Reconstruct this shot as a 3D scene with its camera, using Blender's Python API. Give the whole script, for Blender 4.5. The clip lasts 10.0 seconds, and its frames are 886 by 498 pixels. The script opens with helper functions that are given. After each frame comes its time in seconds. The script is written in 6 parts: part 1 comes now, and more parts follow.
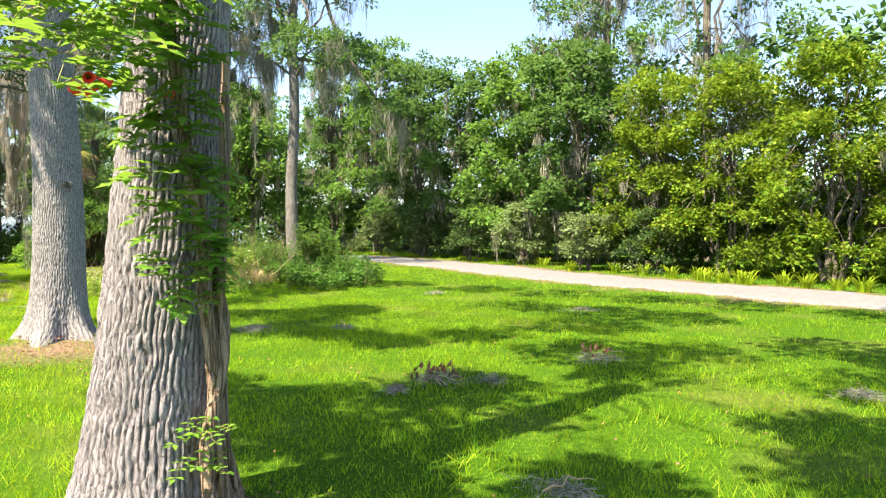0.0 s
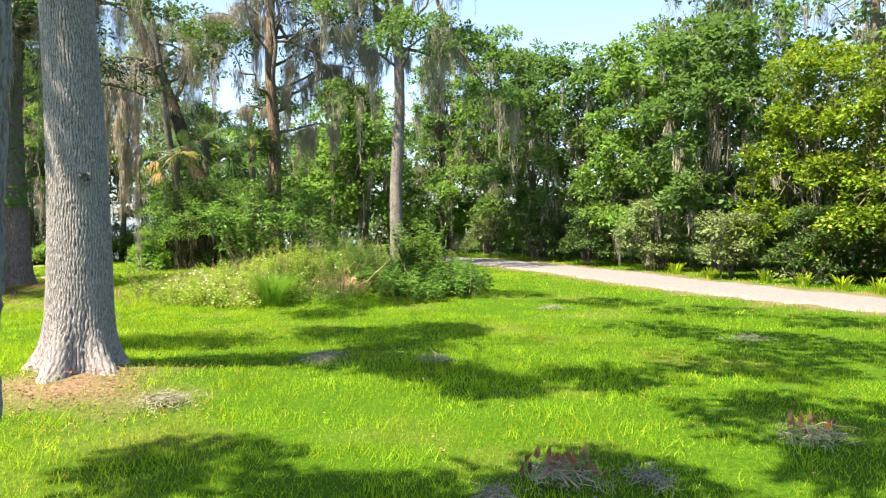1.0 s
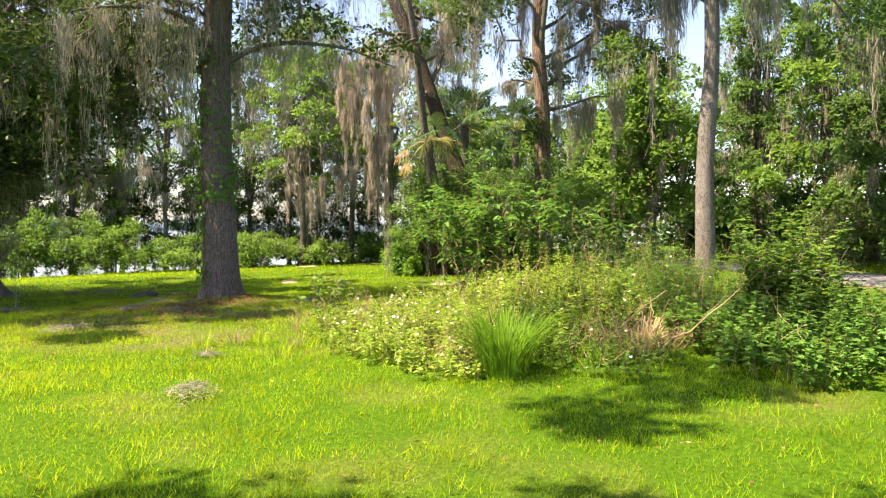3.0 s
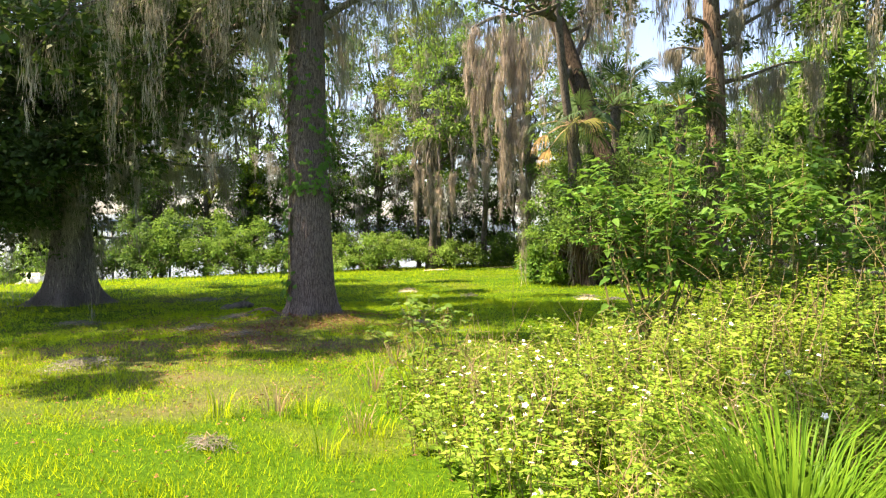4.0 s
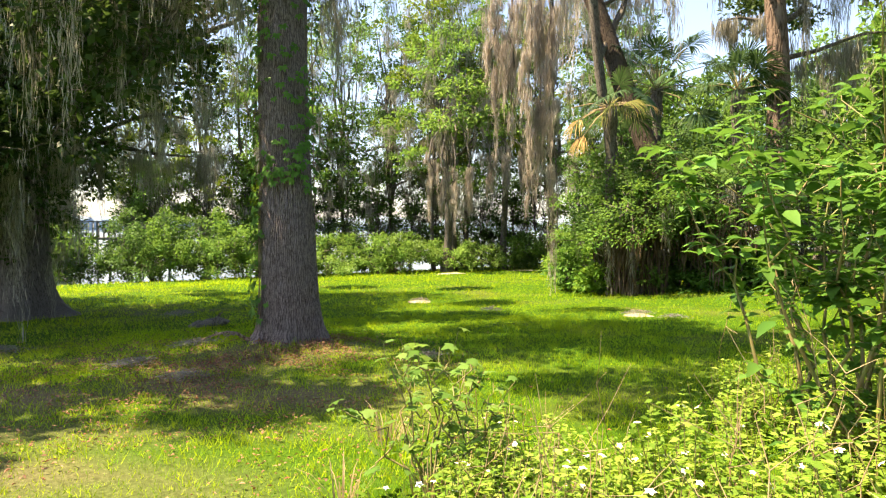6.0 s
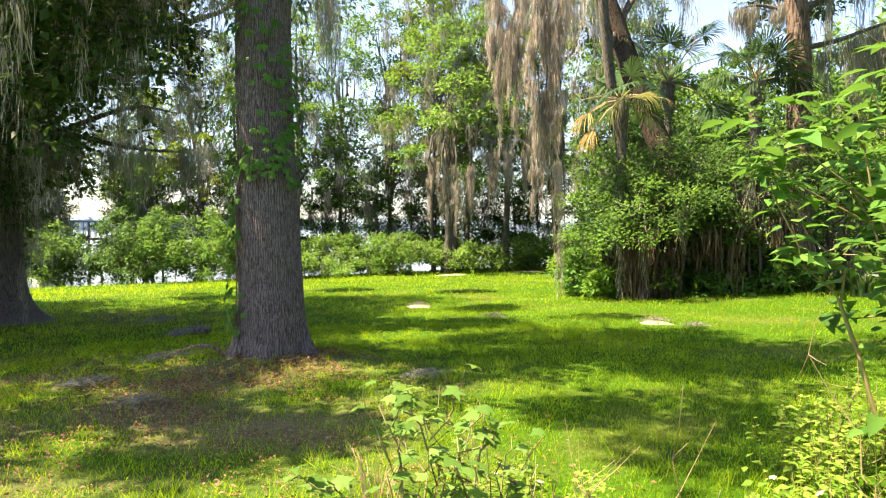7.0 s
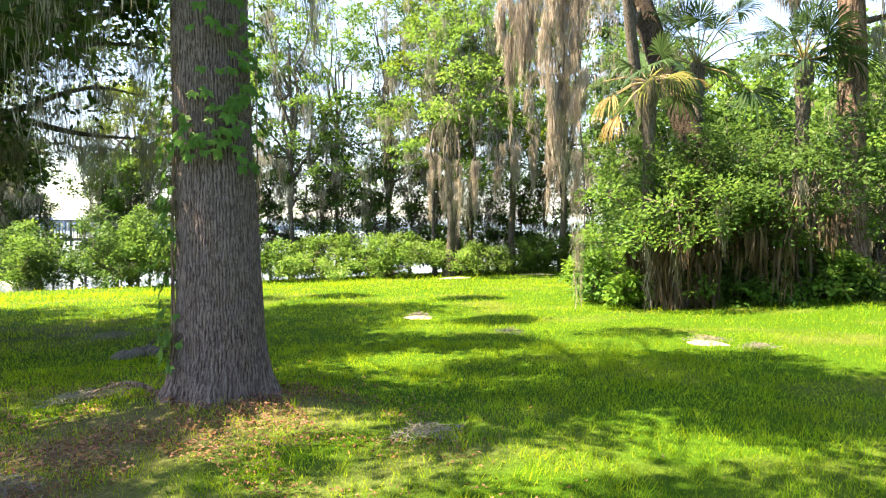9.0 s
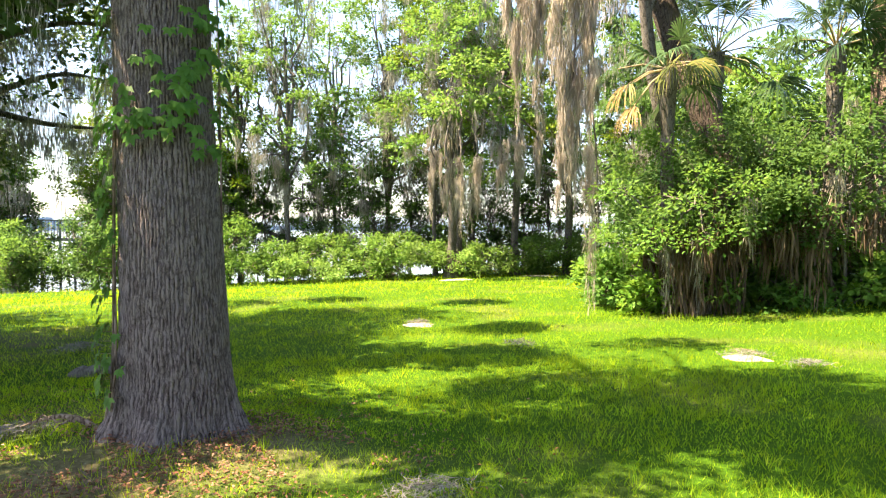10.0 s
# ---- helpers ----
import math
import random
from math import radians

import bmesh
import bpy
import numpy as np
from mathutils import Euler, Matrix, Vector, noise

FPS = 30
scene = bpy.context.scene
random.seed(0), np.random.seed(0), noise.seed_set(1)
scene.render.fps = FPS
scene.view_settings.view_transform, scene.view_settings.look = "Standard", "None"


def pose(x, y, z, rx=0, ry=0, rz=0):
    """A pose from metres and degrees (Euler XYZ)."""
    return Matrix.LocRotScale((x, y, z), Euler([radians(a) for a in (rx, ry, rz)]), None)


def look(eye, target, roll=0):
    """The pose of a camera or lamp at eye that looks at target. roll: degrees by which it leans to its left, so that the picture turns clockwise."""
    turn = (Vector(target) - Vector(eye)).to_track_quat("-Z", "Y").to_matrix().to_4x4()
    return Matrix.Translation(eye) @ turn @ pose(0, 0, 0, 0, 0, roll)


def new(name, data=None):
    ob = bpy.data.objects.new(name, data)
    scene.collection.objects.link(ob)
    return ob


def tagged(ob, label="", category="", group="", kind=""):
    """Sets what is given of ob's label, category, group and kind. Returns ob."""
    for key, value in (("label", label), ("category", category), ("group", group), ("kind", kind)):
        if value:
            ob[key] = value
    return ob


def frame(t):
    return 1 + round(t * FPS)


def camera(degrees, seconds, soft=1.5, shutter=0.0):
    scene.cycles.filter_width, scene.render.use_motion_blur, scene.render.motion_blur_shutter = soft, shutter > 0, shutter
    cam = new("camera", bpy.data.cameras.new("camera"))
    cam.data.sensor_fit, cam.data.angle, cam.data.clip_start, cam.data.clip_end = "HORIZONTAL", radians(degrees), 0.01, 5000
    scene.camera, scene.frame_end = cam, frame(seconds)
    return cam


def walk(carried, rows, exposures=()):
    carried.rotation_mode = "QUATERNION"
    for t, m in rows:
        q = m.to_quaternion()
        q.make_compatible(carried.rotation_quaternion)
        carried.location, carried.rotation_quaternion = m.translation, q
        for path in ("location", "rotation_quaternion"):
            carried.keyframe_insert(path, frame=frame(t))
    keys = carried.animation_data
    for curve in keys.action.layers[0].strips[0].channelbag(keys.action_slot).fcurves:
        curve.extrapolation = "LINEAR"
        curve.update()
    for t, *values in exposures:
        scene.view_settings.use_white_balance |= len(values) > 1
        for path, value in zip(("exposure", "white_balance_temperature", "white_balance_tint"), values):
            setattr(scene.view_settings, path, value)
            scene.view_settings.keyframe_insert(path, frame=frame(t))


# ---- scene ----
# ---- camera: level glide at eye height, looking slightly down ----
cam = camera(65.3, 10.0, 1.2)
TILT = -1.8
PATH = [
    (0, 0.000, -0.000, 1.600, 0.00),
    (0.5, -0.053, 1.189, 1.626, 0.10),
    (0.6, -0.046, 1.370, 1.620, 0.25),
    (0.7, -0.042, 1.570, 1.620, 0.70),
    (0.8, -0.045, 1.810, 1.630, 2.30),
    (0.9, -0.070, 2.140, 1.630, 5.60),
    (1, -0.105, 2.518, 1.634, 9.29),
    (1.5, -0.304, 4.188, 1.642, 20.45),
    (2, -0.781, 5.909, 1.640, 27.92),
    (2.2, -1.032, 6.582, 1.642, 28.69),
    (3.5, -3.595, 10.914, 1.589, 37.05),
    (4, -4.821, 12.534, 1.606, 43.33),
    (4.5, -5.741, 13.500, 1.612, 44.47),
    (5, -6.106, 13.850, 1.616, 44.52),
    (5.5, -6.542, 14.316, 1.605, 44.58),
    (7, -7.765, 15.571, 1.603, 44.66),
    (7.5, -8.181, 15.974, 1.601, 44.63),
    (8, -8.576, 16.363, 1.602, 44.65),
    (8.5, -8.972, 16.744, 1.597, 44.68),
    (9, -9.397, 17.143, 1.588, 44.73),
    (9.5, -9.849, 17.568, 1.582, 44.73),
    (10, -10.297, 18.002, 1.578, 44.75),
]
walk(cam, [(t, pose(x, y, z, 90 + TILT, 0, yaw)) for t, x, y, z, yaw in PATH],
     exposures=((0.0, 2.2, 6350, 13), (1.5, 2.14, 6550, 14), (3.5, 2.15, 7050, 22), (5.5, 2.22, 7050, 20), (7.0, 2.38, 6700, 18), (10.0, 2.78, 6750, 19)))

# ---- sky and sun ----
SUN = Vector((-0.64, -0.67, 1.55)).normalized()
world = bpy.data.worlds.new("world")
scene.world = world
world.use_nodes = True
wt = world.node_tree
sky = wt.nodes.new("ShaderNodeTexSky")
sky.sky_type, sky.sun_disc = "NISHITA", False
sky.sun_elevation = math.asin(SUN.z)
sky.sun_rotation = math.atan2(SUN.x, SUN.y)
sky.air_density, sky.dust_density, sky.ozone_density = 1.0, 1.5, 1.0
wt.nodes["Background"].inputs["Strength"].default_value = 0.088
wt.links.new(sky.outputs[0], wt.nodes["Background"].inputs["Color"])
sun = new("sun", bpy.data.lights.new("sun", "SUN"))
sun.data.energy, sun.data.angle, sun.data.color = 5.0, radians(0.55), (1.0, 0.85, 0.58)
sun.matrix_world = look(SUN * 60, (0, 0, 0))

# ---- numeric helpers ----
R = np.random.default_rng(7)


def unit(v):
    return v / np.maximum(np.linalg.norm(v, axis=-1, keepdims=True), 1e-9)


TABLE = np.random.default_rng(3).random(4096)


def vnoise(x, y, z=0.0):
    """Smooth value noise, 0 to 1."""
    x, y, z = np.broadcast_arrays(np.asarray(x, float), np.asarray(y, float), np.asarray(z, float))
    xi, yi, zi = np.floor(x).astype(int), np.floor(y).astype(int), np.floor(z).astype(int)
    u, v, w = x - xi, y - yi, z - zi
    u, v, w = u * u * (3 - 2 * u), v * v * (3 - 2 * v), w * w * (3 - 2 * w)

    def h(a, b, c):
        return TABLE[(a * 7919 + b * 104729 + c * 1299709 + (a * b) * 31 + (b * c) * 17) % 4096]
    out = 0
    for i in (0, 1):
        for j in (0, 1):
            for k in (0, 1):
                out = out + h(xi + i, yi + j, zi + k) * (u if i else 1 - u) * (v if j else 1 - v) * (w if k else 1 - w)
    return out


ROOTS = [(-4.99, 8.99, 0.24, 1.1), (-15.75, 20.35, 0.16, 1.2), (-1.46, 3.56, 0.06, 0.9), (-14.0, 35.6, 0.3, 2.5), (-5.6, 18.9, 0.45, 2.2)]


def gz(x, y):
    """Height of the ground."""
    x, y = np.asarray(x, float), np.asarray(y, float)
    d = -x + 0.15 * y
    z = np.interp(d, [0, 8, 12, 17, 19, 22, 26, 37, 41, 47, 53, 70], [0, 0, -.05, -.12, -.2, -.33, -.48, -.75, -.95, -1.2, -1.9, -3.2])
    z = z + 0.05 * (vnoise(x * 0.35, y * 0.35) - 0.5) + 0.03 * (vnoise(x * 1.3 + 9, y * 1.3) - 0.5)
    for a, b, h, s in ROOTS:
        z = z + h * np.exp(-((x - a) ** 2 + (y - b) ** 2) / (s * s))
    return z


def gh(x, y):
    return float(gz(x, y))


class Geo:
    """Collects faces of three or four corners, and makes one mesh of them."""

    def __init__(self):
        self.v, self.q, self.t, self.n = [], [], [], 0

    def add(self, v, q=None, t=None):
        v = np.asarray(v, float).reshape(-1, 3)
        if q is not None and len(q):
            self.q.append(np.asarray(q, int) + self.n)
        if t is not None and len(t):
            self.t.append(np.asarray(t, int) + self.n)
        self.v.append(v)
        self.n += len(v)

    def mesh(self, name, mat, smooth=False):
        v = np.concatenate(self.v) if self.v else np.zeros((0, 3))
        q = np.concatenate(self.q) if self.q else np.zeros((0, 4), int)
        t = np.concatenate(self.t) if self.t else np.zeros((0, 3), int)
        me = bpy.data.meshes.new(name)
        me.vertices.add(len(v))
        me.vertices.foreach_set("co", v.ravel().astype(np.float32))
        me.loops.add(q.size + t.size)
        me.loops.foreach_set("vertex_index", np.concatenate([q.ravel(), t.ravel()]).astype(np.int32))
        me.polygons.add(len(q) + len(t))
        me.polygons.foreach_set("loop_start", np.concatenate([np.arange(len(q)) * 4, q.size + np.arange(len(t)) * 3]).astype(np.int32))
        if smooth:
            me.polygons.foreach_set("use_smooth", np.ones(len(q) + len(t), bool))
        me.update(calc_edges=True)
        me.validate()
        me.materials.append(mat)
        return me


def part(name, geo, mat, parent=None, label="", smooth=False):
    me = geo.mesh(name, mat, smooth) if isinstance(geo, Geo) else geo
    ob = new(name, me)
    if parent is not None:
        ob.parent = parent
    return tagged(ob, label)


def thing(name, x, y, z, label, category, group="", kind=""):
    ob = new(name)
    ob.empty_display_size = 0.2
    ob.location = (x, y, z)
    return tagged(ob, label, category, group, kind)


def tube(geo, pts, rad, sides=8, cap=True):
    """A tapered tube along pts."""
    pts, rad = np.asarray(pts, float), np.asarray(rad, float)
    n = len(pts)
    tan = unit(np.gradient(pts, axis=0))
    ref = np.where(np.abs(tan[:, 2:3]) > 0.9, np.array([[1.0, 0, 0]]), np.array([[0, 0, 1.0]]))
    a = unit(np.cross(tan, ref))
    b = np.cross(tan, a)
    th = np.linspace(0, 2 * np.pi, sides, endpoint=False)
    v = pts[:, None] + rad[:, None, None] * (a[:, None] * np.cos(th)[None, :, None] + b[:, None] * np.sin(th)[None, :, None])
    i, j = np.meshgrid(np.arange(n - 1), np.arange(sides), indexing="ij")
    q = np.stack([i * sides + j, i * sides + (j + 1) % sides, (i + 1) * sides + (j + 1) % sides, (i + 1) * sides + j], -1).reshape(-1, 4)
    geo.add(v.reshape(-1, 3), q)


def bent(a, b, k, sag, rng, n=7):
    """A bent line from a to b: sag lifts or drops its middle, k is its wobble."""
    a, b = np.asarray(a, float), np.asarray(b, float)
    s = np.linspace(0, 1, n)[:, None]
    p = a + (b - a) * s
    w = rng.normal(0, k, (n, 3)) * np.sin(np.pi * s)
    p = p + w
    p[:, 2] += sag * np.sin(np.pi * s[:, 0])
    return p


def leaves(geo, base, d, nrm, length, width, fold=0.12):
    """Rhombic leaves with a fold along the midrib."""
    n = len(base)
    d = unit(d)
    s = unit(np.cross(d, nrm))
    nn = np.cross(s, d)
    length, width = np.broadcast_to(length, n)[:, None], np.broadcast_to(width, n)[:, None]
    m = base + d * length * 0.45 + nn * width * fold
    v = np.stack([base, m + s * width / 2, base + d * length - nn * length * 0.08, m - s * width / 2], 1)
    geo.add(v.reshape(-1, 3), np.arange(n * 4).reshape(n, 4))


def sphere_dirs(n, rng):
    return unit(rng.normal(0, 1, (n, 3)))


def foliage(geo, blobs, clusters, per, size, rng, spread=0.35, droop=0.2, shell=0.5, aspect=0.6, flat=0.6):
    """Tight leafy sprays over rounded masses, with gaps between; blobs: (centre, radii). Returns the spray centres."""
    tops = []
    for c, r in blobs:
        c, r = np.asarray(c, float), np.asarray(r, float)
        k = max(3, int(clusters * 0.6 * rng.uniform(0.75, 1.25)))
        u = sphere_dirs(k, rng)
        u[:, 2] = np.where(u[:, 2] < -0.5, -u[:, 2], u[:, 2])
        rad = shell + (1.05 - shell) * rng.random((k, 1)) ** 0.6
        lump = 0.65 + 0.7 * vnoise(u[:, 0] * 2.2 + c[0], u[:, 1] * 2.2 + c[1], u[:, 2] * 2.2 + c[2])[:, None]
        p = c + u * r * rad * lump
        tops.append(p)
        wide = rng.uniform(0.6, 1.35, k)
        m = rng.poisson(per * 1.65 * wide ** 1.5) + 3
        idx = np.repeat(np.arange(k), m)
        n = len(idx)
        o = sphere_dirs(n, rng) * (rng.random((n, 1)) ** 0.5)
        o[:, 2] = np.abs(o[:, 2]) * np.where(rng.random(n) < 0.8, 1, -0.6)
        off = o * (spread * 1.2 * wide[idx])[:, None] * np.array([1, 1, flat])
        base = p[idx] + off
        d = u[idx] * 0.25 + unit(o) * 0.9 + rng.normal(0, 0.35, (n, 3))
        d[:, 2] -= droop + 0.15
        nrm = np.array([0, 0, 0.75]) + rng.normal(0, 0.28, (n, 3)) + u[idx] * 0.35 + o * 0.8
        ln = size * rng.uniform(0.6, 1.25, n)
        leaves(geo, base, d, nrm, ln, ln * aspect * rng.uniform(0.8, 1.2, n))
    return np.concatenate(tops)


def moss(geo, anchors, strands, length, rng, spread=0.16, width=0.022, every=3):
    """Fuzzy beards: short tangled strands massed below a stretch of bough, ragged at their ends."""
    a = np.asarray(anchors, float).reshape(-1, 3)[::every]
    if not len(a):
        return
    big = np.clip(rng.gamma(2.0, 0.5, len(a)), 0.3, 2.3)
    m = np.maximum(16, rng.poisson(strands * 2.6 * big))
    idx = np.repeat(np.arange(len(a)), m)
    n = len(idx)
    half = spread * 1.7 * np.sqrt(big)
    ax = rng.uniform(0, np.pi, len(a))
    u = np.clip(rng.normal(0, 0.5, n), -1, 1)
    tooth = vnoise(u * half[idx] * 13.0 + idx * 3.7, idx * 1.9)
    full = length * big[idx] * (0.4 + 1.4 * tooth ** 1.5) * (1.0 - 0.55 * u * u)
    f = rng.random(n) ** 1.15
    lu = u * half[idx] * (1 - 0.3 * f)
    lv = rng.normal(0, 0.45, n) * spread * (1 - 0.6 * f)
    c, s = np.cos(ax)[idx], np.sin(ax)[idx]
    p = a[idx] + np.column_stack([lu * c - lv * s, lu * s + lv * c, -full * f + 0.08 * rng.random(n)])
    d = np.column_stack([rng.normal(0, 0.13, n), rng.normal(0, 0.13, n), -np.ones(n)])
    th = rng.uniform(0, 2 * np.pi, n)
    ln = np.clip(width * rng.uniform(11, 30, n), 0.12, 0.8)
    leaves(geo, p, d, np.column_stack([np.cos(th), np.sin(th), 0 * th]), ln, width * rng.uniform(0.45, 1.15, n), 0.2)


# ---- materials ----
def nodes_of(name):
    m = bpy.data.materials.new(name)
    m.use_nodes = True
    return m, m.node_tree, m.node_tree.nodes["Principled BSDF"], m.node_tree.nodes["Material Output"]


def node(nt, kind, **inputs):
    n = nt.nodes.new(kind)
    for k, v in inputs.items():
        n.inputs[k.replace("_", " ")].default_value = v
    return n


def ramp(nt, fac, stops):
    r = nt.nodes.new("ShaderNodeValToRGB")
    e = r.color_ramp.elements
    while len(e) < len(stops):
        e.new(0.5)
    for el, (p, c) in zip(e, stops):
        el.position, el.color = p, (*c, 1)
    nt.links.new(fac, r.inputs[0])
    return r.outputs[0]


def leaf_material(name, colours, through_colour, through_share=0.35, rough=0.45, blotch=1.3):
    """Leaves: each its own shade, noise patches lighter or darker for contrast, light coming through."""
    m, nt, p, out = nodes_of(name)
    geo = nt.nodes.new("ShaderNodeNewGeometry")
    n = len(colours)
    col = ramp(nt, geo.outputs["Random Per Island"], [(i / max(1, n - 1), c) for i, c in enumerate(colours)])
    tc = nt.nodes.new("ShaderNodeTexCoord")
    noi = node(nt, "ShaderNodeTexNoise", Scale=1.0 / blotch, Detail=2.0)
    nt.links.new(tc.outputs["Object"], noi.inputs["Vector"])
    hsv = nt.nodes.new("ShaderNodeHueSaturation")
    mr = node(nt, "ShaderNodeMapRange", From_Min=0.3, From_Max=0.7, To_Min=0.62, To_Max=1.38)
    nt.links.new(noi.outputs["Fac"], mr.inputs["Value"])
    nt.links.new(mr.outputs[0], hsv.inputs["Value"])
    nt.links.new(col, hsv.inputs["Color"])
    nt.links.new(hsv.outputs[0], p.inputs["Base Color"])
    p.inputs["Roughness"].default_value = rough
    p.inputs["Specular IOR Level"].default_value = 0.08
    tr = nt.nodes.new("ShaderNodeBsdfTranslucent")
    mul = nt.nodes.new("ShaderNodeMix")
    mul.data_type, mul.blend_type = "RGBA", "MIX"
    mul.inputs["Factor"].default_value = 0.6
    nt.links.new(hsv.outputs[0], mul.inputs["A"])
    mul.inputs["B"].default_value = (*through_colour, 1)
    nt.links.new(mul.outputs["Result"], tr.inputs["Color"])
    mix = nt.nodes.new("ShaderNodeMixShader")
    mix.inputs[0].default_value = through_share
    nt.links.new(p.outputs[0], mix.inputs[1])
    nt.links.new(tr.outputs[0], mix.inputs[2])
    nt.links.new(mix.outputs[0], out.inputs["Surface"])
    return m


def bark_material(name, dark, light, scale=22.0, stretch=0.16, bump=0.8, blot=(0.3, 0.3, 0.29), crack=0.085):
    """Furrowed bark: winding upright furrows that cut the ridges into plates, grey lichen blotches."""
    m, nt, p, out = nodes_of(name)
    tc = nt.nodes.new("ShaderNodeTexCoord")

    def field(sc, st, detail, warp, lo, hi, a, b):
        mp = node(nt, "ShaderNodeMapping")
        mp.inputs["Scale"].default_value = (1, 1, st)
        nt.links.new(tc.outputs["Object"], mp.inputs["Vector"])
        n = node(nt, "ShaderNodeTexNoise", Scale=sc, Detail=detail, Roughness=0.5, Distortion=warp)
        nt.links.new(mp.outputs[0], n.inputs["Vector"])
        d = nt.nodes.new("ShaderNodeMath")
        d.operation = "SUBTRACT"
        nt.links.new(n.outputs["Fac"], d.inputs[0])
        d.inputs[1].default_value = 0.5
        e = nt.nodes.new("ShaderNodeMath")
        e.operation = "ABSOLUTE"
        nt.links.new(d.outputs[0], e.inputs[0])
        r = node(nt, "ShaderNodeMapRange", From_Min=lo, From_Max=hi, To_Min=a, To_Max=b)
        r.interpolation_type = "SMOOTHSTEP"
        nt.links.new(e.outputs[0], r.inputs["Value"])
        return r.outputs[0]
    furrow = field(scale, stretch, 1.5, 0.35, 0.0, crack, 0.0, 1.0)
    brk = field(scale * 0.9, stretch * 4.5, 1.0, 0.3, 0.0, crack * 0.5, 0.45, 1.0)
    mul = nt.nodes.new("ShaderNodeMath")
    mul.operation = "MULTIPLY"
    nt.links.new(furrow, mul.inputs[0])
    nt.links.new(brk, mul.inputs[1])
    fine = node(nt, "ShaderNodeTexNoise", Scale=scale * 5, Detail=5.0, Roughness=0.65)
    nt.links.new(tc.outputs["Object"], fine.inputs["Vector"])
    h = nt.nodes.new("ShaderNodeMath")
    h.operation = "MULTIPLY_ADD"
    nt.links.new(fine.outputs["Fac"], h.inputs[0])
    h.inputs[1].default_value = 0.35
    nt.links.new(mul.outputs[0], h.inputs[2])
    mid = tuple(0.3 * a + 0.7 * b for a, b in zip(dark, light))
    col = ramp(nt, h.outputs[0], [(0.1, dark), (0.55, mid), (1.0, light)])
    big = node(nt, "ShaderNodeTexNoise", Scale=1.6, Detail=4.0)
    nt.links.new(tc.outputs["Object"], big.inputs["Vector"])
    mx = nt.nodes.new("ShaderNodeMix")
    mx.data_type = "RGBA"
    lm = node(nt, "ShaderNodeMapRange", From_Min=0.5, From_Max=0.7, To_Min=0.0, To_Max=0.4)
    nt.links.new(big.outputs["Fac"], lm.inputs["Value"])
    nt.links.new(lm.outputs[0], mx.inputs["Factor"])
    nt.links.new(col, mx.inputs["A"])
    mx.inputs["B"].default_value = (*blot, 1)
    nt.links.new(mx.outputs["Result"], p.inputs["Base Color"])
    bp = node(nt, "ShaderNodeBump", Strength=bump, Distance=0.03)
    nt.links.new(h.outputs[0], bp.inputs["Height"])
    nt.links.new(bp.outputs[0], p.inputs["Normal"])
    p.inputs["Roughness"].default_value = 0.9
    p.inputs["Specular IOR Level"].default_value = 0.15
    return m


